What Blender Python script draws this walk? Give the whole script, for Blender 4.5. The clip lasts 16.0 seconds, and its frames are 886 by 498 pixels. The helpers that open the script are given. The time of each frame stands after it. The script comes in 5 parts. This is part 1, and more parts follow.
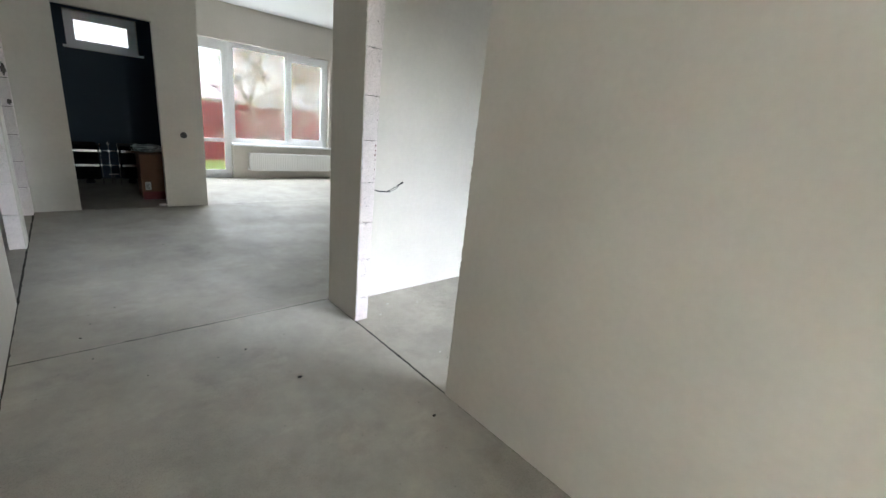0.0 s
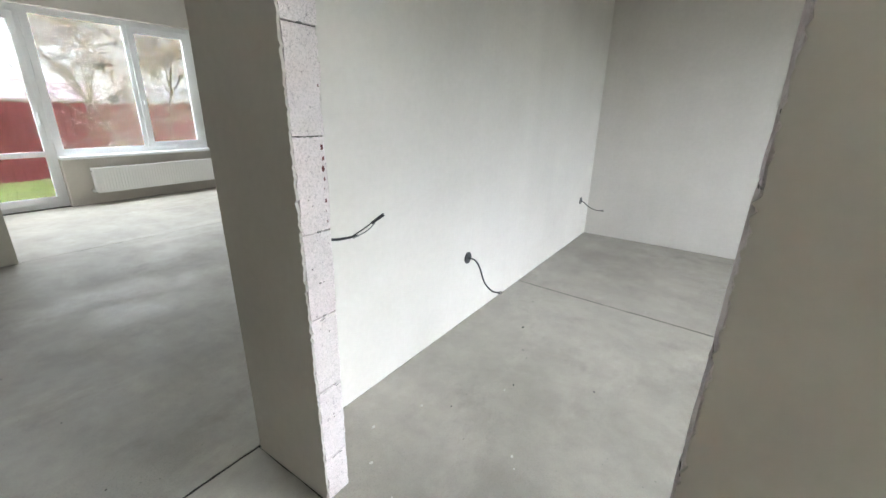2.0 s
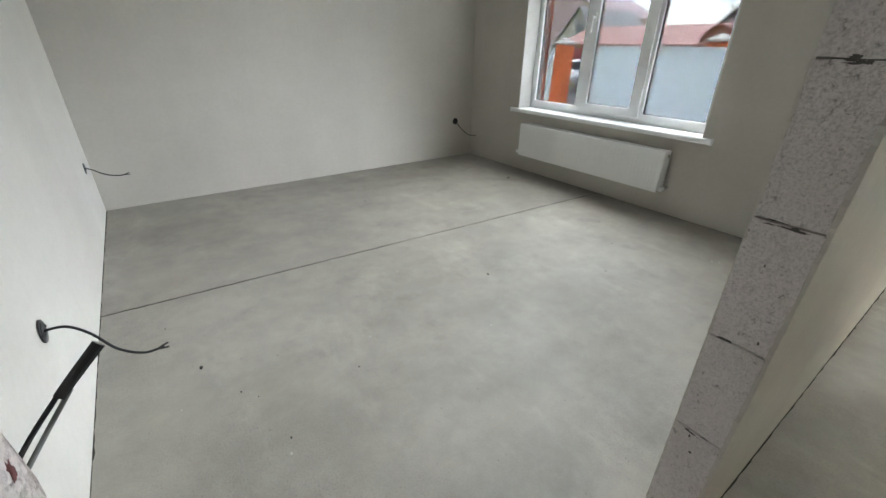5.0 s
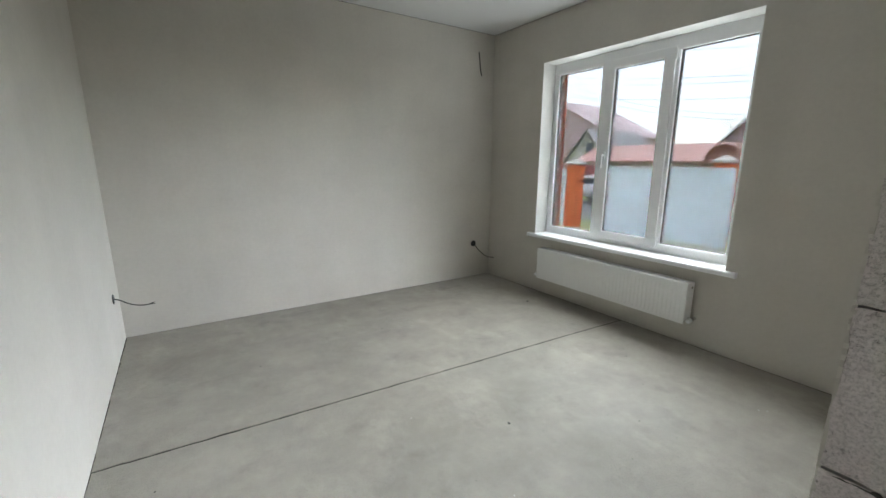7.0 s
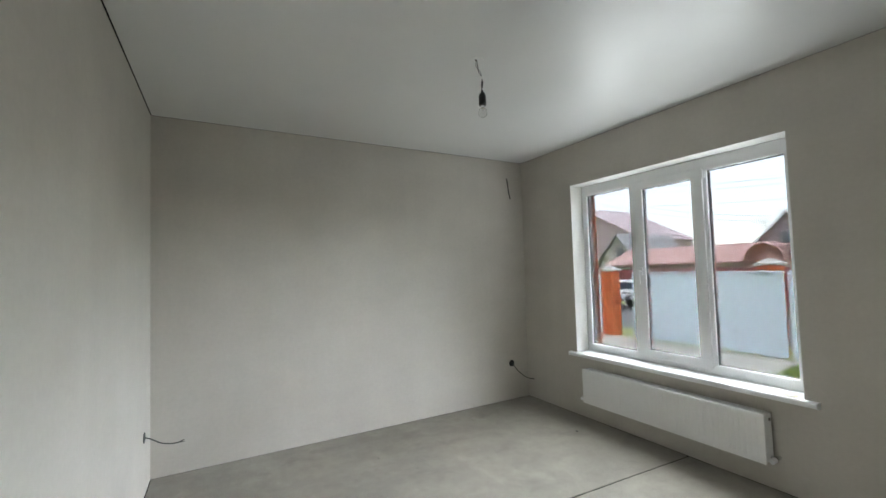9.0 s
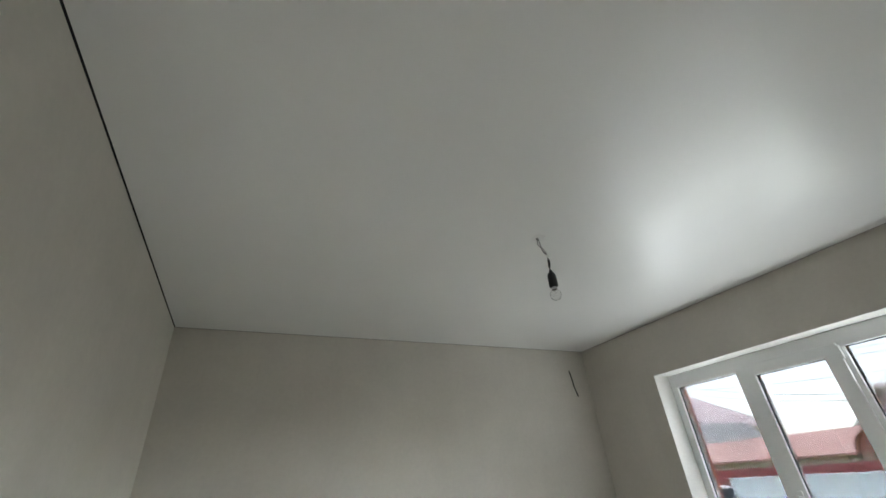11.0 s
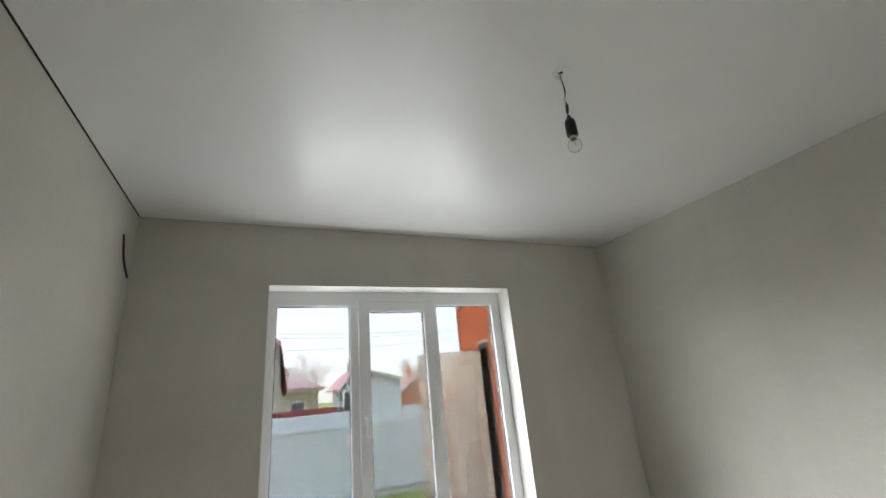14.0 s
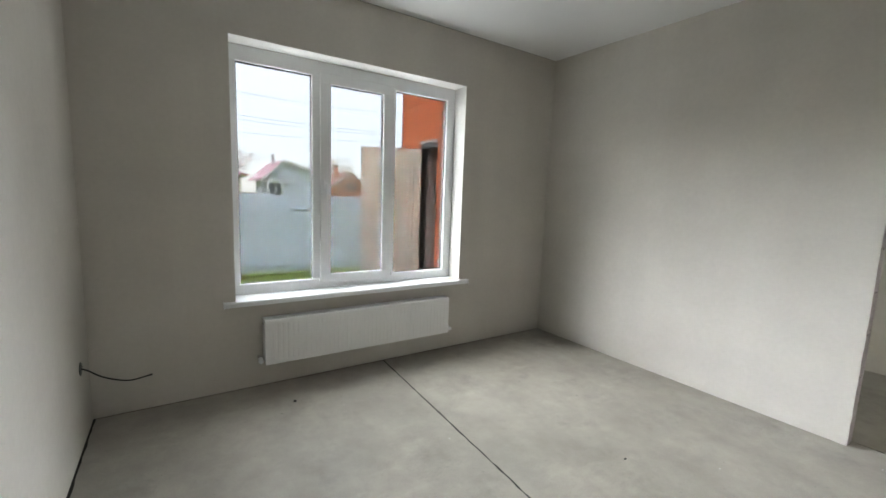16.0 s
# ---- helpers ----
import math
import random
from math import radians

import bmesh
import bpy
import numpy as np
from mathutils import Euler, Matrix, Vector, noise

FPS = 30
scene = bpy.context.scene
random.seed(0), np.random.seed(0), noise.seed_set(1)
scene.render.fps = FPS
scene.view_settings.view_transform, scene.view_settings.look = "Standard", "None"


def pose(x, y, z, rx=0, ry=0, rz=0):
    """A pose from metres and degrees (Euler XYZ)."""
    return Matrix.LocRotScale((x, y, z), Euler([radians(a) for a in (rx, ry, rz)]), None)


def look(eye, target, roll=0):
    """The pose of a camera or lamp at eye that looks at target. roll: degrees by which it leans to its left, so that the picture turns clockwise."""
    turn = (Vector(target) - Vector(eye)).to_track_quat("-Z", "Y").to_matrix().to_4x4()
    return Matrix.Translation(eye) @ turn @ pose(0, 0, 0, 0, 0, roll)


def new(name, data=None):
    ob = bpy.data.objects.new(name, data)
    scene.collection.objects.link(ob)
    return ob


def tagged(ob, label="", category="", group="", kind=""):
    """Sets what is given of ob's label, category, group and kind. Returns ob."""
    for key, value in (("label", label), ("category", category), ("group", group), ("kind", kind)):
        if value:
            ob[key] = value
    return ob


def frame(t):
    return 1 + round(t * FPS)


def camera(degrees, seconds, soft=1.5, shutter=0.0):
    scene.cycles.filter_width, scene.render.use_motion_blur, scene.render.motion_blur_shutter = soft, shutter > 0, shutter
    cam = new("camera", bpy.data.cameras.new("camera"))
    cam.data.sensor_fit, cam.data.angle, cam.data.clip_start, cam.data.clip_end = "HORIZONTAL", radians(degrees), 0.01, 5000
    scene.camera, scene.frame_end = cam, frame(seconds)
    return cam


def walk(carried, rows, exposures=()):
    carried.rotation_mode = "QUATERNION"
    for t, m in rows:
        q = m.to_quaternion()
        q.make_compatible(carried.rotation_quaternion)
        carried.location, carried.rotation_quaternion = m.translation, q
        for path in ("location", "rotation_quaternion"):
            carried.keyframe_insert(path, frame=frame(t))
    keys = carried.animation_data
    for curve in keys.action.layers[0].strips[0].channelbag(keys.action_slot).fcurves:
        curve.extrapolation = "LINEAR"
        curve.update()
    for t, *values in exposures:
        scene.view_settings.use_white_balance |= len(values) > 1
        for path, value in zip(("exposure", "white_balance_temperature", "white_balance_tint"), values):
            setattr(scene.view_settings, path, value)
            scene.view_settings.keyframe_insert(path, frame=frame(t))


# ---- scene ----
cam = camera(94.8, 16.0)
PATH = [
    (0, (-1.424, 1.207, 1.328), (-0.113, 2.598, 0.739), 6.5),
    (0.5, (-1.22, 1.48, 1.293), (-0.003, 2.951, 0.699), 6.0),
    (1, (-1.034, 1.834, 1.304), (0.195, 3.288, 0.692), 4.7),
    (1.5, (-0.864, 2.18, 1.282), (0.487, 3.521, 0.669), 3.0),
    (2, (-0.757, 2.484, 1.255), (0.803, 3.551, 0.601), 1.4),
    (2.5, (-0.65, 2.797, 1.247), (1.102, 3.434, 0.524), -0.6),
    (3, (-0.471, 3.039, 1.206), (1.357, 3.12, 0.396), -1.1),
    (3.5, (-0.325, 3.192, 1.193), (1.389, 2.701, 0.287), -0.6),
    (4, (-0.26, 3.277, 1.155), (1.227, 2.382, 0.16), 1.0),
    (4.2, (-0.259, 3.287, 1.144), (1.162, 2.303, 0.137), 1.7),
    (6.5, (-0.189, 3.213, 1.315), (1.407, 2.14, 0.766), 0.5),
    (7, (-0.162, 3.201, 1.358), (1.474, 2.128, 0.942), 0.4),
    (7.5, (-0.133, 3.22, 1.409), (1.519, 2.13, 1.115), 0.2),
    (8, (-0.16, 3.209, 1.414), (1.514, 2.126, 1.253), -0.4),
    (8.2, (-0.149, 3.217, 1.435), (1.534, 2.142, 1.319), -0.5),
    (10.5, (0.129, 3.135, 1.581), (1.838, 2.397, 2.312), -3.8),
    (11, (0.421, 3.112, 1.668), (1.979, 2.347, 2.662), -4.7),
    (11.5, (0.756, 3.067, 1.694), (2.03, 2.158, 2.94), -6.0),
    (12, (1.219, 2.984, 1.745), (2.106, 1.816, 3.105), -8.8),
    (12.5, (1.714, 2.942, 1.746), (2.151, 1.538, 3.102), -10.8),
    (13, (2.217, 2.816, 1.65), (2.174, 1.263, 2.912), -11.5),
    (13.5, (2.656, 2.765, 1.643), (2.171, 1.108, 2.654), -9.6),
    (14, (2.927, 2.847, 1.576), (2.143, 1.125, 2.225), -5.3),
    (14.5, (3.084, 2.985, 1.497), (2.125, 1.256, 1.803), -1.6),
    (15, (3.196, 3.006, 1.435), (2.135, 1.311, 1.493), 0.4),
    (15.5, (3.229, 3.011, 1.404), (2.137, 1.341, 1.27), 1.6),
    (16, (3.233, 2.984, 1.37), (2.139, 1.329, 1.116), 2.1),
]

# ---- light, sky, exposure ----
EXPOSURES = [(0.0, 7.42, 6050, 6), (1.2, 7.38, 6100, 6), (2.2, 7.25, 6200, 6), (3.2, 7.1, 6250, 6), (4.2, 6.95, 6280, 5), (8.0, 6.95, 6280, 4), (12.0, 7.0, 6400, 5), (14.0, 6.97, 6500, 7), (16.0, 6.95, 6400, 6)]
walk(cam, [(t, look(eye, target, roll)) for t, eye, target, roll in PATH], EXPOSURES)

world = bpy.data.worlds.new("sky")
scene.world = world
world.use_nodes = True
wn, wl = world.node_tree.nodes, world.node_tree.links
sky = wn.new("ShaderNodeTexSky")
sky.sky_type = "NISHITA"
sky.sun_disc = False
sky.sun_elevation = radians(48)
sky.sun_rotation = radians(130)
sky.air_density, sky.dust_density, sky.ozone_density = 1.0, 0.7, 1.5
veil = wn.new("ShaderNodeMix")  # a thin even cloud veil before the clear sky
veil.data_type = "RGBA"
veil.inputs["Factor"].default_value = 0.85
wl.new(sky.outputs[0], veil.inputs["A"])
# an overcast sky is more than twice as bright overhead as at the horizon
way = wn.new("ShaderNodeTexCoord")
split = wn.new("ShaderNodeSeparateXYZ")
rise = wn.new("ShaderNodeMapRange")
rise.inputs["To Min"].default_value, rise.inputs["To Max"].default_value = 0.46, 1.0
cloud = wn.new("ShaderNodeMix")
cloud.data_type, cloud.blend_type = "RGBA", "MULTIPLY"
cloud.inputs["Factor"].default_value = 1.0
cloud.inputs["A"].default_value = (5.05, 5.08, 5.25, 1)
wl.new(way.outputs["Generated"], split.inputs[0])
wl.new(split.outputs["Z"], rise.inputs["Value"])
wl.new(rise.outputs["Result"], cloud.inputs["B"])
wl.new(cloud.outputs["Result"], veil.inputs["B"])
wl.new(veil.outputs["Result"], wn["Background"].inputs[0])
wn["Background"].inputs[1].default_value = 0.15
sun = new("sun", bpy.data.lights.new("sun", "SUN"))
sun.data.energy, sun.data.angle, sun.data.color = 0.35, radians(95), (0.97, 0.985, 1.0)
sun.matrix_world = look((0, 0, 20), (-6.0, 5.0, 11.3))


def sky_portal(name, at, toward, width, height):
    """Helps the sky's light find its way through an opening; gives off none itself."""
    ob = new(name, bpy.data.lights.new(name, "AREA"))
    ob.data.shape, ob.data.size, ob.data.size_y = "RECTANGLE", width, height
    ob.data.cycles.is_portal = True
    ob.matrix_world = look(at, toward)


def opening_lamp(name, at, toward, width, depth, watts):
    """An added area lamp in an opening; stands in for daylight that enters steeply, from the zenith or off the bright
    sill and ground.
    """
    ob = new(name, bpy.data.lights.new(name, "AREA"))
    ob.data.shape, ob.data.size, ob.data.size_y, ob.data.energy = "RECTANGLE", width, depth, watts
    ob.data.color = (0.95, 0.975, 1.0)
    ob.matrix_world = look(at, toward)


opening_lamp("window_zenith_fill", (1.995, -0.345, 2.325), (1.995, 0.9, 0.0), 1.8, 0.14, 0.1)
opening_lamp("window_sill_fill", (1.995, -0.30, 0.585), (1.995, 0.2, 2.6), 1.8, 0.16, 0.3)
# Added inside the glass to make the bright patch on the satin ceiling.
opening_lamp("window_glow_fill", (1.995, -0.14, 1.91), (1.995, 2.0, 2.33), 1.5, 0.58, 0.068)
opening_lamp("living_window_zenith_fill", (1.17, 9.27, 2.19), (1.17, 8.2, 0.0), 2.6, 0.14, 1.2)
opening_lamp("living_window_fill", (1.17, 9.10, 1.45), (1.17, 7.0, 1.9), 2.4, 1.3, 0.4)
# Added fill lamp in the entrance doorway, to brighten the corridor.
opening_lamp("entrance_fill", (-0.205, -1.84, 1.05), (-2.0, -0.9, 0.6), 0.9, 1.95, 0.6)
sky_portal("bedroom_window_portal", (1.995, -0.30, 1.46), (1.995, 2, 1.46), 1.95, 1.8)
sky_portal("living_window_portal", (1.17, 9.30, 1.1), (1.17, 7, 1.1), 2.7, 2.3)
sky_portal("utility_window_portal", (-0.9, 9.30, 2.0), (-0.9, 7, 2.0), 0.8, 0.5)
sky_portal("entrance_portal", (0.12, -1.84, 1.05), (-2, -1.84, 1.05), 1.0, 2.1)


# ---- materials ----
def mat(name, color, rough=0.7, metal=0.0, vary=0.06, scale=3.0, grain=60.0, bump=0.15, spec=0.5, tint=None, rand=0.0):
    """A surface with large stains, fine grain and relief; tint is the colour that the stains lean to."""
    m = bpy.data.materials.new(name)
    m.use_nodes = True
    nt = m.node_tree
    n, l = nt.nodes, nt.links
    b = n["Principled BSDF"]
    b.inputs["Roughness"].default_value = rough
    b.inputs["Metallic"].default_value = metal
    b.inputs["Specular IOR Level"].default_value = spec
    co = n.new("ShaderNodeTexCoord")
    big = n.new("ShaderNodeTexNoise")
    big.inputs["Scale"].default_value, big.inputs["Detail"].default_value = scale, 5
    fine = n.new("ShaderNodeTexNoise")
    fine.inputs["Scale"].default_value, fine.inputs["Detail"].default_value = grain, 4
    for t in (big, fine):
        l.new(co.outputs["Object"], t.inputs["Vector"])
    ramp = n.new("ShaderNodeValToRGB")
    other = tint or tuple(c * (1 - 3 * vary) for c in color)
    ramp.color_ramp.elements[0].position, ramp.color_ramp.elements[1].position = 0.3, 0.7
    ramp.color_ramp.elements[0].color = (*other, 1)
    ramp.color_ramp.elements[1].color = (*color, 1)
    l.new(big.outputs["Fac"], ramp.inputs["Fac"])
    mul = n.new("ShaderNodeMix")
    mul.data_type, mul.blend_type = "RGBA", "MULTIPLY"
    mul.inputs["Factor"].default_value = 1.0
    fr = n.new("ShaderNodeMapRange")
    fr.inputs["From Min"].default_value, fr.inputs["From Max"].default_value = 0.3, 0.7
    fr.inputs["To Min"].default_value, fr.inputs["To Max"].default_value = 1 - 2 * vary, 1.0
    l.new(fine.outputs["Fac"], fr.inputs["Value"])
    l.new(ramp.outputs["Color"], mul.inputs["A"])
    l.new(fr.outputs["Result"], mul.inputs["B"])
    out = mul.outputs["Result"]
    if rand:
        info = n.new("ShaderNodeObjectInfo")
        rr = n.new("ShaderNodeMapRange")
        rr.inputs["To Min"].default_value, rr.inputs["To Max"].default_value = 1 - rand, 1.0
        l.new(info.outputs["Random"], rr.inputs["Value"])
        mul2 = n.new("ShaderNodeMix")
        mul2.data_type, mul2.blend_type = "RGBA", "MULTIPLY"
        mul2.inputs["Factor"].default_value = 1.0
        l.new(out, mul2.inputs["A"])
        l.new(rr.outputs["Result"], mul2.inputs["B"])
        out = mul2.outputs["Result"]
    l.new(out, b.inputs["Base Color"])
    if bump:
        bp = n.new("ShaderNodeBump")
        bp.inputs["Strength"].default_value, bp.inputs["Distance"].default_value = bump, 0.004
        l.new(fine.outputs["Fac"], bp.inputs["Height"])
        l.new(bp.outputs["Normal"], b.inputs["Normal"])
    return m


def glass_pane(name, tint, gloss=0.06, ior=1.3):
    """A pane seen straight through, with a faint mirror on it; a low tint dims the view behind."""
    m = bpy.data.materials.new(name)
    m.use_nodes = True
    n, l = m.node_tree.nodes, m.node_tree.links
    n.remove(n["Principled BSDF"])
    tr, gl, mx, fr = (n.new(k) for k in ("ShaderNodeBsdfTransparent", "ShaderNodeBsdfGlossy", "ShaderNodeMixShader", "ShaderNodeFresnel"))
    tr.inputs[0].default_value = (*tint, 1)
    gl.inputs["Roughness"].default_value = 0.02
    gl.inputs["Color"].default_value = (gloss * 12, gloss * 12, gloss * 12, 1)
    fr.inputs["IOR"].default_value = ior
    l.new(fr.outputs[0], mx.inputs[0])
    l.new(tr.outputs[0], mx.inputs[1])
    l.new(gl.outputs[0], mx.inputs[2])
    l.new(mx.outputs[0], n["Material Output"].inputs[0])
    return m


def screed():
    """Smooth cement screed: cloudy patches, pale dust, and stretches where the sand shows as grit and pores."""
    m = mat("cement_screed", (0.385, 0.357, 0.310), 0.62, 0, 0.04, 0.8, 170, 0.25, 0.5, (0.318, 0.292, 0.249))
    n, l = m.node_tree.nodes, m.node_tree.links
    b = n["Principled BSDF"]
    co = n.new("ShaderNodeTexCoord")

    def cloud_map(scale, detail, rough, lo, hi, a, z, offset=0.0, squeeze=(1, 1, 1)):
        mp, nz, mr = (n.new(q) for q in ("ShaderNodeMapping", "ShaderNodeTexNoise", "ShaderNodeMapRange"))
        mp.inputs["Location"].default_value = (offset, offset * 1.7, 0)
        mp.inputs["Scale"].default_value = squeeze
        nz.inputs["Scale"].default_value, nz.inputs["Detail"].default_value, nz.inputs["Roughness"].default_value = scale, detail, rough
        l.new(co.outputs["Object"], mp.inputs["Vector"])
        l.new(mp.outputs["Vector"], nz.inputs["Vector"])
        mr.inputs["From Min"].default_value, mr.inputs["From Max"].default_value = lo, hi
        mr.inputs["To Min"].default_value, mr.inputs["To Max"].default_value = a, z
        l.new(nz.outputs["Fac"], mr.inputs["Value"])
        return mr.outputs["Result"]

    def times(a, c, kind="MULTIPLY"):
        k = n.new("ShaderNodeMath")
        k.operation = kind
        l.new(a, k.inputs[0])
        l.new(c, k.inputs[1])
        return k.outputs[0]

    where = cloud_map(1.1, 4, 0.55, 0.42, 0.60, 0.0, 1.0, 3.1)       # where the sand shows
    grit = cloud_map(150, 8, 0.8, 0.38, 0.50, 1.0, 0.0, 1.0)         # dark between the grains
    pits = n.new("ShaderNodeTexVoronoi")
    pits.inputs["Scale"].default_value = 30
    l.new(co.outputs["Object"], pits.inputs["Vector"])
    pr = n.new("ShaderNodeMapRange")
    pr.inputs["From Min"].default_value, pr.inputs["From Max"].default_value = 0.09, 0.15
    pr.inputs["To Min"].default_value, pr.inputs["To Max"].default_value = 0.60, 1.0
    sparse = n.new("ShaderNodeMath")  # only some cells hold a pit
    sparse.operation = "MULTIPLY_ADD"
    sparse.inputs[1].default_value = 0.25
    l.new(pits.outputs["Color"], sparse.inputs[0])
    l.new(pits.outputs["Distance"], sparse.inputs[2])
    l.new(sparse.outputs[0], pr.inputs["Value"])
    rough_grit = times(where, grit)
    shade = n.new("ShaderNodeMapRange")
    shade.inputs["To Min"].default_value, shade.inputs["To Max"].default_value = 1.0, 0.68
    l.new(rough_grit, shade.inputs["Value"])
    tone = pr.outputs["Result"]
    for t in (shade.outputs["Result"],
              cloud_map(3.2, 9, 0.62, 0.36, 0.66, 0.86, 1.08, 5.0, (1, 0.7, 1)),     # blotches
              cloud_map(11, 8, 0.66, 0.34, 0.66, 0.93, 1.05, 8.0),                   # mottling
              cloud_map(1.9, 10, 0.7, 0.56, 0.68, 1.0, 1.18, 12.0, (0.6, 1.3, 1)),   # pale dust
              cloud_map(2.4, 8, 0.66, 0.57, 0.70, 1.0, 0.80, 21.0)):                 # damp-looking stains
        tone = times(tone, t)
    k = n.new("ShaderNodeMix")
    k.data_type, k.blend_type = "RGBA", "MULTIPLY"
    k.inputs["Factor"].default_value = 1.0
    l.new(b.inputs["Base Color"].links[0].from_socket, k.inputs["A"])
    l.new(tone, k.inputs["B"])
    l.new(k.outputs["Result"], b.inputs["Base Color"])
    l.new(cloud_map(3.2, 6, 0.6, 0.3, 0.7, 0.45, 0.72, 5.0), b.inputs["Roughness"])
    bp = n.new("ShaderNodeBump")
    bp.inputs["Strength"].default_value, bp.inputs["Distance"].default_value = 0.55, 0.0025
    bp.invert = True
    l.new(rough_grit, bp.inputs["Height"])
    l.new(b.inputs["Normal"].links[0].from_socket, bp.inputs["Normal"])
    l.new(bp.outputs["Normal"], b.inputs["Normal"])
    return m


M_PLASTER = mat("gypsum_plaster", (0.562, 0.53, 0.478), 0.8, 0, 0.02, 0.9, 35, 0.08, 0.25, (0.515, 0.486, 0.435))


def trowel(m):
    """Faint upright screed stripes and pale trowel clouds on the plaster."""
    n, l = m.node_tree.nodes, m.node_tree.links
    b = n["Principled BSDF"]
    src = b.inputs["Base Color"].links[0].from_socket
    co = n.new("ShaderNodeTexCoord")
    for scl, amount in (((2.6, 2.6, 0.25), 0.03), ((1.1, 1.1, 1.9), 0.05)):
        mp, nz, mr, k = (n.new(q) for q in ("ShaderNodeMapping", "ShaderNodeTexNoise", "ShaderNodeMapRange", "ShaderNodeMix"))
        mp.inputs["Scale"].default_value = scl
        nz.inputs["Scale"].default_value, nz.inputs["Detail"].default_value = 1.6, 5
        l.new(co.outputs["Object"], mp.inputs["Vector"])
        l.new(mp.outputs["Vector"], nz.inputs["Vector"])
        mr.inputs["From Min"].default_value, mr.inputs["From Max"].default_value = 0.33, 0.67
        mr.inputs["To Min"].default_value, mr.inputs["To Max"].default_value = 1 - amount, 1 + amount * 0.4
        l.new(nz.outputs["Fac"], mr.inputs["Value"])
        k.data_type, k.blend_type = "RGBA", "MULTIPLY"
        k.inputs["Factor"].default_value = 1.0
        l.new(src, k.inputs["A"])
        l.new(mr.outputs["Result"], k.inputs["B"])
        src = k.outputs["Result"]
    l.new(src, b.inputs["Base Color"])


trowel(M_PLASTER)
M_SCREED = screed()
M_JOINT = mat("joint_black", (0.03, 0.028, 0.025), 0.9)
M_CEIL = mat("satin_stretch_ceiling", (0.67, 0.67, 0.665), 0.41, 0, 0.0, 1.0, 10, 0.0, 1.0, (0.73, 0.73, 0.72))
M_CEIL.node_tree.nodes["Principled BSDF"].inputs["Coat Weight"].default_value = 0.8
M_CEIL.node_tree.nodes["Principled BSDF"].inputs["Coat Roughness"].default_value = 0.33
M_REVEAL = mat("off_white_reveal_paint", (0.64, 0.63, 0.60), 0.7, 0, 0.03, 3, 60, 0.1, 0.3)
# Black that stands in for shade: ceiling edge gaps, slab above, ceiling cut.
M_GAP = mat("gap_shade_black", (0.02, 0.02, 0.02), 0.9)
M_BLOCK = mat("aerated_concrete", (0.73, 0.665, 0.65), 0.92, 0, 0.05, 8, 120, 0.6, 0.15, (0.68, 0.615, 0.60), 0.06)
def add_pits(m, scale, lo, hi, dark, depth):
    """Open pores: dark dimples with real relief."""
    n, l = m.node_tree.nodes, m.node_tree.links
    b = n["Principled BSDF"]
    co, vo, mr, k, bp = (n.new(q) for q in ("ShaderNodeTexCoord", "ShaderNodeTexNoise", "ShaderNodeMapRange", "ShaderNodeMix", "ShaderNodeBump"))
    vo.inputs["Scale"].default_value, vo.inputs["Detail"].default_value, vo.inputs["Roughness"].default_value = scale, 6, 0.7
    l.new(co.outputs["Object"], vo.inputs["Vector"])
    mr.inputs["From Min"].default_value, mr.inputs["From Max"].default_value, mr.inputs["To Min"].default_value = lo, hi, dark
    l.new(vo.outputs["Fac"], mr.inputs["Value"])
    k.data_type, k.blend_type = "RGBA", "MULTIPLY"
    k.inputs["Factor"].default_value = 1.0
    l.new(b.inputs["Base Color"].links[0].from_socket, k.inputs["A"])
    l.new(mr.outputs["Result"], k.inputs["B"])
    l.new(k.outputs["Result"], b.inputs["Base Color"])
    bp.inputs["Strength"].default_value, bp.inputs["Distance"].default_value = 0.8, depth
    l.new(mr.outputs["Result"], bp.inputs["Height"])
    l.new(b.inputs["Normal"].links[0].from_socket, bp.inputs["Normal"])
    l.new(bp.outputs["Normal"], b.inputs["Normal"])


add_pits(M_BLOCK, 230, 0.34, 0.52, 0.74, 0.0025)
add_pits(M_BLOCK, 75, 0.31, 0.40, 0.55, 0.003)
M_MORTAR = mat("grey_mortar", (0.12, 0.11, 0.10), 0.95, 0, 0.12, 20, 120, 0.6)
M_BLOT = mat("dried_red_primer", (0.15, 0.03, 0.03), 0.7, 0, 0.1, 30, 100)
M_PVC = mat("white_pvc", (0.80, 0.81, 0.82), 0.32, 0, 0.01, 2, 40, 0.02, 0.5)
M_GASKET = mat("black_gasket", (0.015, 0.015, 0.017), 0.6)
M_RAD = mat("white_enamel", (0.80, 0.80, 0.79), 0.35, 0, 0.01, 2, 60, 0.02, 0.5)
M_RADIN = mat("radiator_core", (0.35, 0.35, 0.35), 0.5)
M_CHROME = mat("chrome", (0.75, 0.75, 0.75), 0.15, 1.0, 0.02, 5, 60, 0.02)
M_BLACK = mat("black_plastic", (0.012, 0.012, 0.013), 0.45, 0, 0.1)
M_CABLE = mat("black_cable", (0.012, 0.012, 0.013), 0.5, 0, 0.1)
M_GREYCABLE = mat("grey_cable", (0.22, 0.22, 0.21), 0.5, 0, 0.1)
M_CASE = mat("black_padding", (0.006, 0.006, 0.007), 0.9, 0, 0.1, 5, 60, 0.1, 0.1)
M_GLUE = mat("grey_block_glue", (0.36, 0.345, 0.33), 0.95, 0, 0.15, 30, 150, 0.6)
M_CABINET = mat("blue_grey_enamel", (0.24, 0.29, 0.35), 0.4, 0.1, 0.02, 3, 60, 0.05)
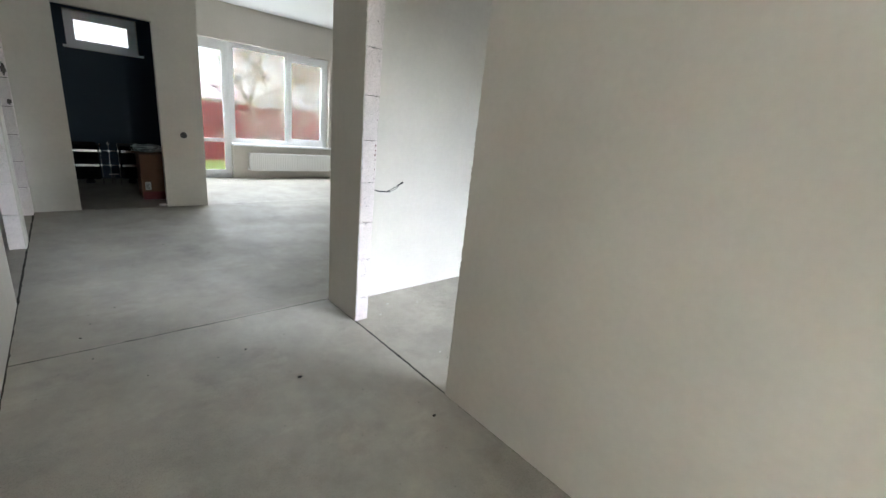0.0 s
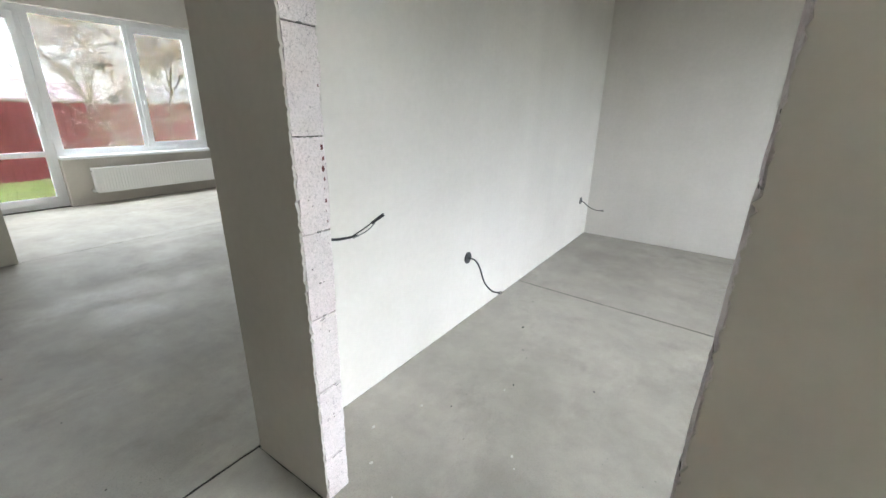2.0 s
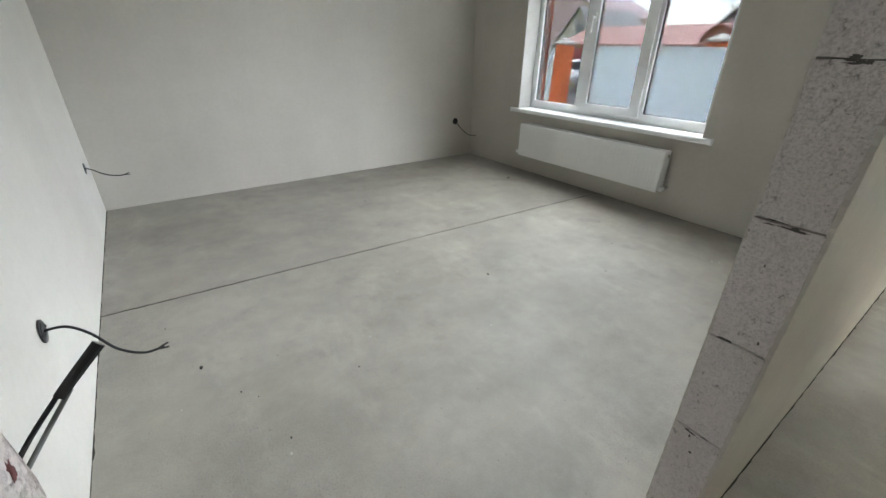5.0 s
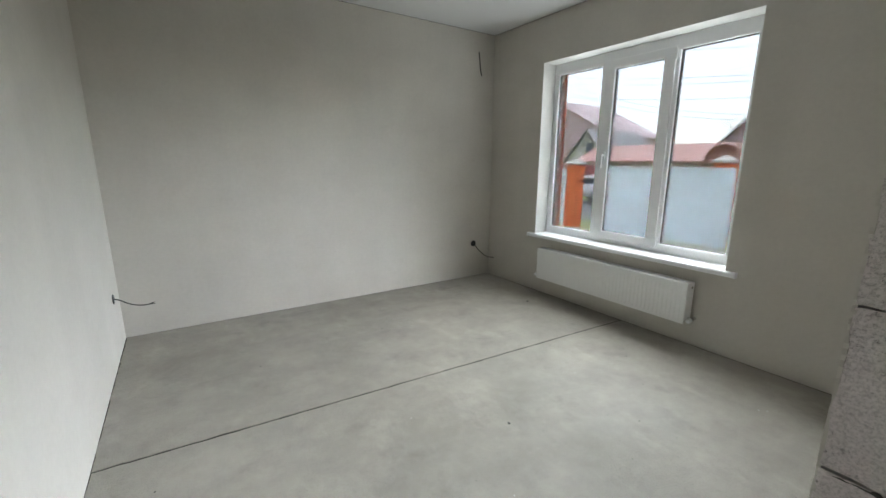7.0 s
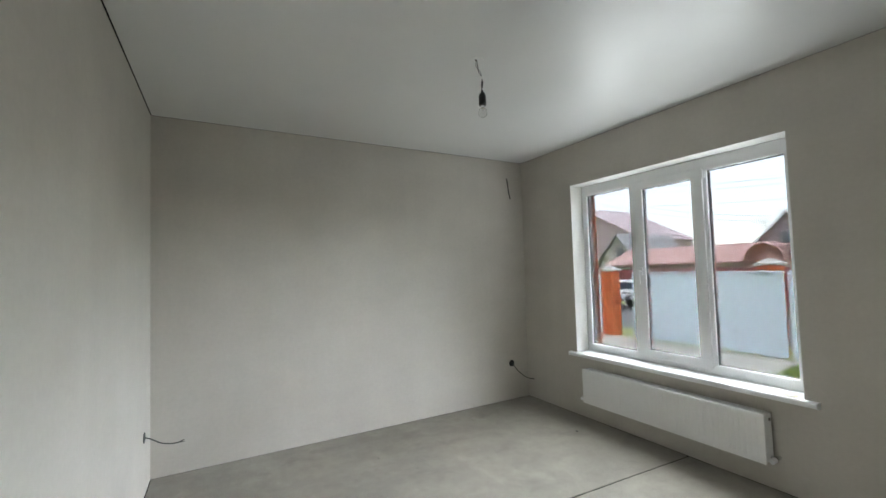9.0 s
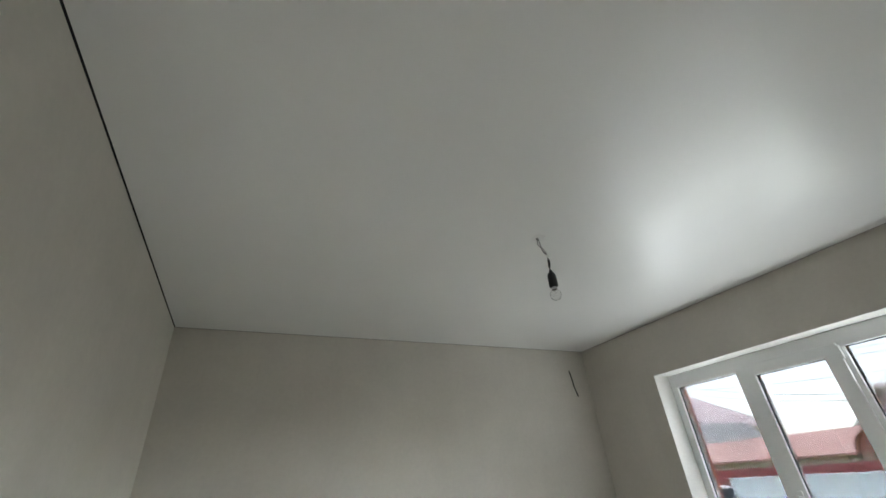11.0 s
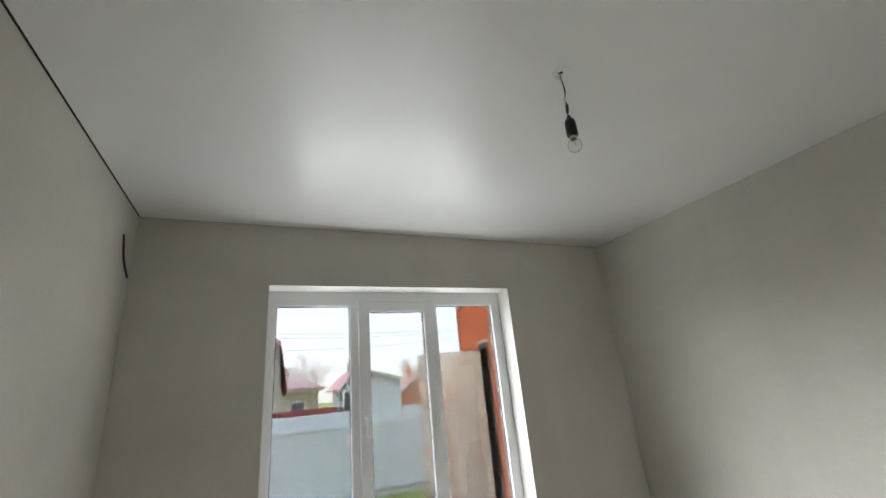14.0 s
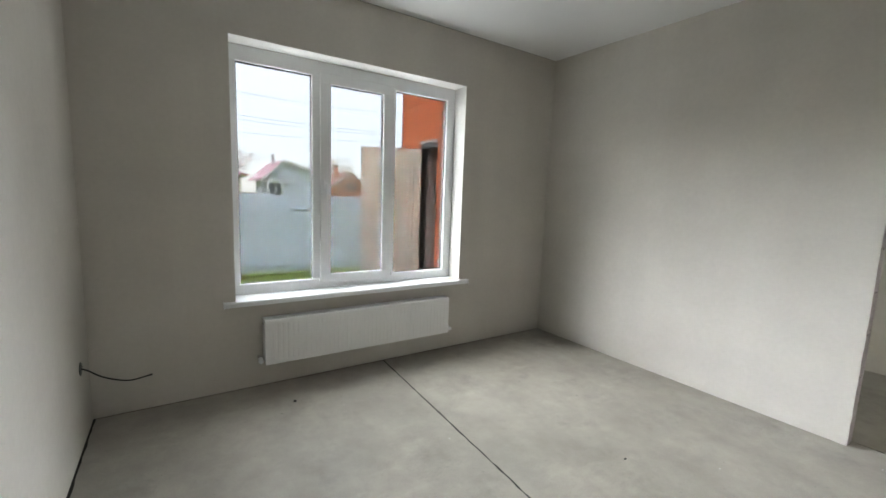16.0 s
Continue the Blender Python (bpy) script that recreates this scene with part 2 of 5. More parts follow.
M_NAVY = mat("navy_wall_paint", (0.008, 0.026, 0.048), 0.55, 0, 0.03, 2, 60, 0.1, 0.3)
M_CARD = mat("brown_cardboard", (0.17, 0.085, 0.045), 0.85, 0, 0.06, 5, 60, 0.1)
M_PAPER = mat("white_paper", (0.7, 0.7, 0.68), 0.8)
M_BRICK = mat("orange_brick", (0.74, 0.20, 0.07), 0.8, 0, 0.06, 6, 80, 0.35, 0.3, (0.66, 0.16, 0.055), 0.12)
M_BRICKJ = mat("red_mortar", (0.50, 0.13, 0.055), 0.9)
M_CREAM = mat("cream_door_panel", (0.92, 0.88, 0.72), 0.45, 0, 0.02, 3, 80, 0.03)
M_STEEL = mat("dark_brown_steel", (0.022, 0.018, 0.016), 0.4, 0.2, 0.08)
M_COPPER = mat("copper_escutcheon", (0.55, 0.2, 0.13), 0.3, 0.9)
M_FENCE = mat("pale_blue_grey_steel", (0.66, 0.77, 0.85), 0.45, 0, 0.03, 1.5, 50, 0.02)
M_REDFENCE = mat("dark_red_steel", (0.30, 0.07, 0.075), 0.45, 0, 0.05, 1.5, 50, 0.02)
M_GRASS = mat("spring_grass", (0.32, 0.38, 0.13), 0.9, 0, 0.12, 2.2, 30, 0.8, 0.2, (0.28, 0.30, 0.12))
M_BLADE = mat("grass_blade", (0.36, 0.50, 0.13), 0.7, 0, 0.12, 5, 20, 0.0, 0.2, (0.30, 0.34, 0.10))
M_PAVE = mat("pale_concrete", (0.58, 0.54, 0.48), 0.85, 0, 0.08, 2.5, 60, 0.4)
M_ROAD = mat("asphalt", (0.14, 0.14, 0.14), 0.9, 0, 0.1, 2.5, 90, 0.4)
M_BARK = mat("pale_bark", (0.74, 0.68, 0.60), 0.9, 0, 0.1, 12, 60, 0.6, 0.2, (0.36, 0.31, 0.26))
M_TWIG = mat("brown_twig", (0.80, 0.70, 0.62), 0.9, 0, 0.1, 6, 30, 0.0, 0.2)
M_BUD = mat("yellow_buds", (0.60, 0.46, 0.16), 0.8, 0, 0.15, 6, 30, 0.0, 0.2)
M_ROOF_PINK = mat("red_metal_roof", (0.54, 0.24, 0.28), 0.5, 0, 0.05, 1, 20, 0.05)
M_ROOF_MAUVE = mat("mauve_metal_roof", (0.46, 0.34, 0.36), 0.55, 0, 0.06, 1, 20, 0.05)
M_ROOF_GREY = mat("grey_slate_sheet_roof", (0.36, 0.36, 0.37), 0.85, 0, 0.08, 1, 12, 0.2)
M_ROOF_BROWN = mat("brown_red_sheet_roof", (0.48, 0.26, 0.23), 0.6, 0, 0.08, 1, 20, 0.1)
M_RENDER = mat("grey_render", (0.50, 0.49, 0.46), 0.9, 0, 0.06, 1, 20, 0.2)
M_WHITEBR = mat("white_brick_wall", (0.62, 0.61, 0.58), 0.9, 0, 0.08, 3, 20, 0.3)
# Brick colour paled to stand in for the haze of distance.
M_BRICKFAR = mat("hazed_brick", (0.58, 0.27, 0.18), 0.9, 0, 0.08, 2, 15, 0.3)
M_LIMESTONE = mat("beige_block_wall", (0.64, 0.58, 0.48), 0.9, 0, 0.1, 3, 15, 0.3)
def coursed(m, width, height, joint):
    """Staggered courses with sunk joints on a far wall, too small there to lay one by one."""
    n, l = m.node_tree.nodes, m.node_tree.links
    b = n["Principled BSDF"]
    co, sp, cb, br, k = (n.new(q) for q in ("ShaderNodeTexCoord", "ShaderNodeSeparateXYZ", "ShaderNodeCombineXYZ", "ShaderNodeTexBrick", "ShaderNodeMix"))
    l.new(co.outputs["Object"], sp.inputs[0])
    l.new(sp.outputs["X"], cb.inputs["X"])
    l.new(sp.outputs["Z"], cb.inputs["Y"])
    l.new(cb.outputs[0], br.inputs["Vector"])
    br.inputs["Scale"].default_value = 1.0
    br.inputs["Brick Width"].default_value, br.inputs["Row Height"].default_value, br.inputs["Mortar Size"].default_value = width, height, 0.02
    br.inputs["Color1"].default_value, br.inputs["Color2"].default_value = (1, 1, 1, 1), (0.88, 0.87, 0.86, 1)
    br.inputs["Mortar"].default_value = (joint, joint, joint, 1)
    k.data_type, k.blend_type = "RGBA", "MULTIPLY"
    k.inputs["Factor"].default_value = 1.0
    l.new(b.inputs["Base Color"].links[0].from_socket, k.inputs["A"])
    l.new(br.outputs["Color"], k.inputs["B"])
    l.new(k.outputs["Result"], b.inputs["Base Color"])


coursed(M_WHITEBR, 0.6, 0.26, 0.62)
coursed(M_LIMESTONE, 0.4, 0.2, 0.6)
M_BLUEW = mat("pale_blue_cladding", (0.62, 0.68, 0.76), 0.8, 0, 0.05, 1, 20, 0.1)
M_SIDING = mat("mauve_siding", (0.36, 0.28, 0.31), 0.7, 0, 0.05, 1, 20, 0.1)
M_TRIM = mat("white_trim", (0.78, 0.78, 0.78), 0.5)
M_DARKWIN = mat("dark_window_glass", (0.05, 0.06, 0.08), 0.1, 0, 0.0, 1, 10, 0.0)
M_CARPAINT = mat("white_car_paint", (0.78, 0.79, 0.80), 0.2, 0, 0.01, 1, 20, 0.0, 0.6)
M_TYRE = mat("rubber_tyre", (0.02, 0.02, 0.02), 0.8)
M_LENS = mat("head_light_lens", (0.55, 0.57, 0.6), 0.1, 0.3, 0.0, 1, 10, 0.0)
M_TREAD = mat("fired_clay_red", (0.45, 0.11, 0.06), 0.85)
# Very dark tints dim the daylit view, standing in for a lower exposure outdoors.
M_GLASS = glass_pane("view_dimming_glass", (0.138, 0.138, 0.1395), 0.08, 1.3)
M_GLASS_LESS_DIM = glass_pane("less_dim_view_glass", (0.182, 0.182, 0.183), 0.08, 1.3)
M_BULB = glass_pane("bulb_glass", (0.96, 0.96, 0.955), 0.083, 1.06)
M_CLEAR = glass_pane("clear_plastic", (0.8, 0.8, 0.8), 0.06)


# ---- mesh helpers ----
def box(bm, x0, y0, z0, x1, y1, z1, bevel=0.0):
    r = bmesh.ops.create_cube(bm, size=1)
    for v in r["verts"]:
        v.co = Vector(((x0 + x1) / 2 + v.co.x * (x1 - x0), (y0 + y1) / 2 + v.co.y * (y1 - y0), (z0 + z1) / 2 + v.co.z * (z1 - z0)))
    if bevel:
        es = {e for v in r["verts"] for e in v.link_edges}
        bmesh.ops.bevel(bm, geom=list(es), offset=bevel, segments=2, affect="EDGES", profile=0.5)
    return bm


def prism(bm, outline, axis, a, b):
    """Extrudes an outline from a to b along an axis: 0 takes (y, z), 1 takes (x, z), 2 takes (x, y)."""
    def at(p, h):
        return ((h, p[0], p[1]), (p[0], h, p[1]), (p[0], p[1], h))[axis]
    lo = [bm.verts.new(at(p, a)) for p in outline]
    hi = [bm.verts.new(at(p, b)) for p in outline]
    bm.faces.new(lo[::-1])
    bm.faces.new(hi)
    k = len(outline)
    for i in range(k):
        bm.faces.new((lo[i], lo[(i + 1) % k], hi[(i + 1) % k], hi[i]))
    bmesh.ops.recalc_face_normals(bm, faces=bm.faces)
    return bm


def tube(bm, pts, r0, r1=None, n=8):
    """A round bar through the points, tapering from r0 to r1."""
    r1 = r0 if r1 is None else r1
    pts = [Vector(p) for p in pts]
    rings = []
    for i, p in enumerate(pts):
        d = (pts[min(i + 1, len(pts) - 1)] - pts[max(i - 1, 0)]).normalized()
        u = d.orthogonal().normalized() if not rings else (side - side.dot(d) * d).normalized()
        side = u
        w = d.cross(u)
        r = r0 + (r1 - r0) * i / max(len(pts) - 1, 1)
        rings.append([bm.verts.new(p + r * (math.cos(2 * math.pi * k / n) * u + math.sin(2 * math.pi * k / n) * w)) for k in range(n)])
    for a, b in zip(rings, rings[1:]):
        for k in range(n):
            bm.faces.new((a[k], a[(k + 1) % n], b[(k + 1) % n], b[k]))
    bm.faces.new(rings[0][::-1])
    bm.faces.new(rings[-1])
    return bm


def lathe(bm, profile, cx, cy, n=20, caps=True):
    """Turns (radius, z) rows round the upright axis at cx, cy."""
    rings = [[bm.verts.new((cx + r * math.cos(2 * math.pi * k / n), cy + r * math.sin(2 * math.pi * k / n), z)) for k in range(n)] for r, z in profile]
    for a, b in zip(rings, rings[1:]):
        for k in range(n):
            bm.faces.new((a[k], a[(k + 1) % n], b[(k + 1) % n], b[k]))
    if caps:
        bm.faces.new(rings[0][::-1])
        bm.faces.new(rings[-1])
    bmesh.ops.recalc_face_normals(bm, faces=bm.faces)
    return bm


def smooth_path(pts, k=6):
    """A soft curve through the points."""
    pts = [Vector(p) for p in pts]
    out = []
    for i in range(len(pts) - 1):
        p0, p1, p2, p3 = pts[max(i - 1, 0)], pts[i], pts[i + 1], pts[min(i + 2, len(pts) - 1)]
        for j in range(k):
            t = j / k
            out.append(0.5 * ((2 * p1) + (p2 - p0) * t + (2 * p0 - 5 * p1 + 4 * p2 - p3) * t * t + (3 * p1 - p0 - 3 * p2 + p3) * t ** 3))
    return out + [pts[-1]]


def mesh_ob(name, bm, material, smooth=False):
    me = bpy.data.meshes.new(name)
    bm.to_mesh(me)
    bm.free()
    me.materials.append(material)
    if smooth:
        me.shade_smooth()
    return new(name, me)


def part(name, bm, material, parent, label="", smooth=False):
    ob = mesh_ob(name, bm, material, smooth)
    ob.parent = parent
    return tagged(ob, label)


def boxpart(name, b, material, parent, bevel=0.0, label=""):
    return part(name, box(bmesh.new(), *b, bevel=bevel), material, parent, label)


def thing(name, at, label, category, group="", kind=""):
    ob = new(name)
    ob.location = at
    ob.empty_display_size = 0.1
    bpy.context.view_layer.update()
    return tagged(ob, label, category, group, kind)


def root(name, label, category, group="", kind=""):
    return thing(name, (0, 0, 0), label, category, group, kind)


def wall(name, boxes, material=None, label=""):
    bm = bmesh.new()
    for b in boxes:
        box(bm, *b)
    return tagged(mesh_ob(name, bm, material or M_PLASTER), label or "bare gypsum-plastered wall", "wall", kind="structure")


def ragged(p, q, step, amp, rng):
    """Points from p to q (the last left out) with a torn edge between them."""
    (a, b), (c, d) = p, q
    length = math.hypot(c - a, d - b)
    k = max(2, int(length / step))
    nx, ny = -(d - b) / length, (c - a) / length
    out = []
    for i in range(k):
        t = i / k
        j = rng.uniform(-amp, amp) * (1 if rng.random() < 0.85 else 2.2) if i else 0
        out.append((a + (c - a) * t + nx * j, b + (d - b) * t + ny * j))
    return out


H = 2.75           # ceiling height
EX, NY = 3.682, 3.644   # east and north faces of the bedroom
rng = random.Random(4)

# ---- floors ----
# Near-black bed just under the bays shows in joints and along walls.
floor = tagged(mesh_ob("floor", box(bmesh.new(), -5.2, -3.0, -0.35, 4.1, 9.45, -0.003), M_JOINT), "grey cement screed floor cut by expansion joints", "floor", kind="structure")


def slab(corners):
    """One bay of screed with slightly worn arrises."""
    pts = []
    for p, q in zip(corners, corners[1:] + corners[:1]):
        pts += ragged(p, q, 0.035, 0.0022, rng)
    part("screed_bay", prism(bmesh.new(), pts, 2, -0.05, 0.0), M_SCREED, floor)


JN, JS = 1.993, 1.824
slab([(JS + 0.006, 0.013), (EX - 0.013, 0.013), (EX - 0.013, 3.6345), (JN + 0.006, 3.6452)])
slab([(0.010, 0.013), (JS - 0.006, 0.013), (JN - 0.006, 3.6452), (-0.034, 3.6545), (-0.032, 3.37), (-0.118, 3.37), (-0.118, 2.43), (-0.022, 2.43)])
slab([(-1.765, -2.62), (-0.131, -2.62), (-0.131, 3.750), (-1.765, 3.750)])
slab([(-1.765, 3.762), (3.67, 3.762), (3.67, 6.988), (-1.765, 6.988)])
slab([(-1.765, 6.996), (3.67, 6.996), (3.67, 9.027), (-1.765, 9.027)])
slab([(-5.0, -2.62), (-1.778, -2.62), (-1.778, 9.08), (-5.0, 9.08)])

# ---- ceilings and roof ----
bm = bmesh.new()
for x0, y0, x1, y1 in ((-1.76, -2.6, -0.133, 3.74), (-1.76, 3.748, -0.12, 6.978), (-0.12, 3.748, EX - 0.007, 9.02), (-1.68, 7.10, -0.29, 9.02), (-4.9, -2.6, -1.88, 9.02)):
    box(bm, x0, y0, H, x1, y1, H + 0.02)
prism(bm, [(-0.008, 0.0065), (EX - 0.010, 0.0065), (EX - 0.010, 3.6535), (-0.03, 3.671)], 2, H, H + 0.02)
tagged(mesh_ob("ceiling", bm, M_CEIL), "white satin stretch ceiling with a thin shadow gap", "ceiling", kind="structure")
# Black strips set in the edge gaps in place of their shade.
for nm, c in (("east", (EX - 0.0095, 0.004, EX - 0.001, 3.65)), ("south", (0.0, 0.001, EX - 0.01, 0.006)), ("west", (-0.028, 0.01, -0.0005, 2.0))):
    tagged(mesh_ob("ceiling_gap_" + nm, box(bmesh.new(), c[0], c[1], H + 0.0005, c[2], c[3], H + 0.03), M_GAP), "black strip for the shade in the ceiling's edge gap", "trim", kind="structure")
tagged(mesh_ob("ceiling_gap_north", prism(bmesh.new(), [(-0.03, 3.672), (EX - 0.01, 3.6545), (EX - 0.01, 3.6615), (-0.03, 3.679)], 2, H + 0.0005, H + 0.03), M_GAP), "black strip for the shade in the ceiling's edge gap", "trim", kind="structure")
# Added slab keeps light out; coloured black so the edge gaps look dark.
tagged(mesh_ob("ceiling_slab", box(box(bmesh.new(), -5.3, -0.33, H + 0.06, 4.1, 9.5, H + 0.3), -5.3, -2.92, H + 0.06, -0.2, -0.33, H + 0.3), M_GAP), "added slab over the stretch ceiling, black to darken its gap", "ceiling", kind="structure")

# ---- bedroom walls ----
XW0, XW1, ZW0, ZW1 = 1.073, 2.918, 0.60, 2.33     # window opening in the bedroom
wall("wall_south", [(0.0, -0.33, -0.3, XW0, 0.0, H + 0.06), (XW1, -0.33, -0.3, 4.10, 0.0, H + 0.06), (XW0, -0.33, -0.3, XW1, 0.0, 0.586), (XW0, -0.33, ZW1, XW1, 0.0, H + 0.06)])
wall("wall_east", [(EX, 0.0, -0.3, 4.10, 9.45, H + 0.06)])


def lean_north(bm):
    """The north wall leans back a little towards its top."""
    for v in bm.verts:
        if v.co.z > 1 and v.co.y < 3.72:
            v.co.y += 0.021
    return bm


tagged(mesh_ob("wall_north", lean_north(prism(bmesh.new(), [(-0.036, 3.6585), (EX, 3.6415), (EX, 3.744), (-0.113, 3.744), (-0.113, 3.733), (-0.036, 3.733)], 2, -0.03, H + 0.06)), M_PLASTER), "bare gypsum-plastered wall", "wall", kind="structure")

YD0, YD1, ZD = 2.445, 3.357, 2.10      # doorway between corridor and bedroom


def plaster_skin(name, x0, x1, y0, y1, lean, amp, tilt=0.0):
    pts = [(y0, -0.03)] + [(YD0, -0.03)] + ragged((YD0, 0.0), (YD0, ZD), 0.009, amp, rng) + ragged((YD0, ZD), (YD1, ZD), 0.009, amp, rng) + ragged((YD1, ZD), (YD1, 0.0), 0.009, amp, rng)
    pts += [(YD1, -0.03), (y1, -0.03), (y1, H + 0.06), (y0, H + 0.06)]
    bm = prism(bmesh.new(), pts, 0, x0, x1)
    for v in bm.verts:
        v.co.x -= lean * v.co.y + tilt * max(v.co.z, 0.0)
    return tagged(mesh_ob(name, bm, M_PLASTER), "plaster skin with a torn edge round the doorway", "wall", kind="structure")


plaster_skin("wall_west_bedroom_face", -0.0055, 0.0, 0.0, 3.6565, 0.011, 0.0016)
plaster_skin("wall_west_corridor_face", -0.127, -0.1185, -0.5, 3.744, 0.0, 0.0030, 0.012)
west = wall("wall_west", [(-0.110, -0.5, -0.03, -0.016, 0.0, H + 0.06), (-0.110, 0.0, -0.03, -0.045, 2.10, H + 0.06), (-0.110, 2.10, ZD + 0.01, -0.045, 3.73, H + 0.06), (-0.106, 2.10, -0.03, -0.048, 2.436, ZD + 0.01), (-0.106, 3.366, -0.03, -0.048, 3.728, ZD + 0.01)], M_MORTAR, "aerated-concrete block wall with a raw doorway")
COURSES = [0.0, 0.167, 0.432, 0.679, 0.931, 1.180, 1.431, 1.683, 1.935, 2.105]


def jamb_blocks(y_face, y_back, drop, xr):
    """Bare block ends in the doorway, with chipped arrises and thin dark joints."""
    for i, (a, b) in enumerate(zip(COURSES, COURSES[1:])):
        bm = bmesh.new()
        s = 1 if y_back > y_face else -1
        a2, b2 = (a + drop if i else a - 0.02), b + drop
        jog = rng.uniform(0.0, 0.0012)
        outline = []
        for p, q in (((-0.1205, a2 + 0.002), (xr, a2 + 0.002)), ((xr, a2 + 0.002), (xr, b2 - 0.002)), ((xr, b2 - 0.002), (-0.1205, b2 - 0.002)), ((-0.1205, b2 - 0.002), (-0.1205, a2 + 0.002))):
            outline += ragged(p, q, 0.028, 0.0022, rng)
        y0 = y_face + s * jog
        prism(bm, outline, 1, y0, y_back)
        for v in bm.verts:
            if abs(v.co.y - y0) < 1e-5:
                v.co.y += rng.uniform(-0.0015, 0.003) * s
            if v.co.x < -0.10:
                v.co.x -= 0.012 * max(v.co.z, 0.0)  # the corridor face is out of plumb
        part("block", bm, M_BLOCK, west)


jamb_blocks(YD1 - 0.003, 3.395, 0.0, -0.0390)
jamb_blocks(YD0 + 0.002, 2.41, -0.008, -0.0300)
part("lintel", box(bmesh.new(), -0.111, YD0 - 0.2, ZD + 0.001, -0.041, YD1 + 0.2, ZD + 0.2), M_BLOCK, west)


def smear(name, x, y, z, rx, rz, material, parent, label, seed, thick=0.0012):
    """A flat ragged daub on a doorway face."""
    bm = bmesh.new()
    bmesh.ops.create_icosphere(bm, subdivisions=3, radius=1)
    for v in bm.verts:
        f = 1 + 1.1 * noise.noise(v.co * 2.4 + Vector((seed * 3.1, seed * 0.7, 0)))
        v.co = Vector((x + v.co.x * rx * f, y + v.co.y * thick, z + v.co.z * rz * f))
    return part(name, bm, material, parent, label)


for i, (z, w) in enumerate(((0.955, 0.9), (0.985, 0.6), (1.012, 1.2), (1.045, 0.5), (1.070, 0.8), (1.098, 1.3), (1.124, 1.0), (1.152, 1.2), (1.30, 0.5))):
    smear("primer_blot", -0.0475 - 0.002 * (i % 2), YD1 - 0.0024, z, 0.0030 * w, 0.0052 * w, M_BLOT, west, "dark red blot of dried primer", i, 0.0009)
for y, sgn, drop in ((YD1 - 0.003, 1, 0.0), (YD0 + 0.002, -1, -0.008)):
    for i, z in enumerate(COURSES[1:9]):
        for k in range(3 if sgn > 0 else 5):
            rx = rng.uniform(0.004, 0.011)
            smear("glue_smear", rng.uniform(-0.105, -0.055), y + sgn * 0.0012, z + drop + rng.uniform(-0.010, 0.003), rx, rng.uniform(0.001, 0.0032), M_GLUE if sgn > 0 else M_MORTAR, west, "smear of block glue along a joint", i * 7 + k + (40 if sgn < 0 else 0), 0.001)
    # Flat dark dots on the face, painted for the shade in small pits.
    for k in range(12):
        smear("pit", rng.uniform(-0.11, -0.05), y + sgn * 0.0014, rng.uniform(0.1, 2.0), rng.uniform(0.001, 0.004), rng.uniform(0.001, 0.004), M_MORTAR, west, "flat dark dot for the shade of a pit", k + 90)

# ---- corridor, hall, utility room and living room walls ----
NW = 9.03
wall("wall_entrance_east", [(-0.125, -0.5, -0.3, 0.0, -0.33, H + 0.06), (-0.2, -1.36, -0.3, 0.0, -0.5, H + 0.3), (-0.2, -2.92, -0.3, 0.0, -2.32, H + 0.3), (-0.2, -2.32, 2.10, 0.0, -1.36, H + 0.3), (-0.2, -2.32, -0.3, 0.0, -1.36, -0.03)])
wall("wall_entrance_south", [(-5.2, -2.92, -0.3, -0.2, -2.6, H + 0.06)])
wall("wall_far_west", [(-5.2, -2.6, -0.3, -4.9, 9.45, H + 0.06)])
wall("wall_corridor_west", [(-1.87, -2.6, -0.03, -1.772, 4.53, H + 0.06)])
lp = wall("wall_corridor_pier", [(-1.862, 5.72, -0.03, -1.782, 5.93, H + 0.06), (-1.781, 5.702, -0.03, -1.772, 5.93, H + 0.06)], M_PLASTER, "plastered pier with a bare block end between two doorways")
ls = wall("wall_corridor_stub", [(-1.862, 6.87, -0.03, -1.775, 6.985, H + 0.06)], M_MORTAR, "stub of bare blocks beside a doorway")
wall("wall_corridor_lintels", [(-1.87, 4.53, 2.10, -1.772, 5.70, H + 0.06), (-1.87, 5.93, 2.10, -1.772, 6.85, H + 0.06)])
for i in range(11):
    z0, z1 = 0.252 * i + 0.03, min(0.252 * (i + 1) + 0.024, H)
    jx = rng.uniform(-0.002, 0.002)
    part("block", box(bmesh.new(), -1.872, 5.70 + jx, z0 if i else 0.0, -1.782, 5.80, z1, 0.003), M_BLOCK, lp)
    part("block", box(bmesh.new(), -1.870, 6.85 + jx, z0 if i else 0.0, -1.768, 6.98, z1, 0.003), M_BLOCK, ls)
for yy, zz, ss in ((5.698, 1.32, 0.04), (6.848, 1.36, 0.045), (6.848, 1.08, 0.02)):
    bm = bmesh.new()
    bmesh.ops.create_icosphere(bm, subdivisions=3, radius=1)
    for v in bm.verts:
        f = 1 + 0.9 * noise.noise(v.co * 2.2 + Vector((zz * 9, 0, 0)))
        v.co = Vector(((-1.80 if yy < 6 else -1.785) + v.co.x * 0.014 * f, yy + v.co.y * 0.002, zz + v.co.z * ss * f))
    part("glue_smear", bm, M_MORTAR, lp if yy < 6 else ls, "dark smear of block glue")
pw = wall("wall_partition", [(-1.772, 6.985, -0.03, -1.40, 7.08, H + 0.06), (-0.612, 6.985, -0.03, -0.18, 7.08, H + 0.06), (-1.40, 6.985, 2.02, -0.612, 7.08, H + 0.06)])
wall("wall_utility_east", [(-0.262, 7.08, -0.03, -0.18, NW, H + 0.06)])
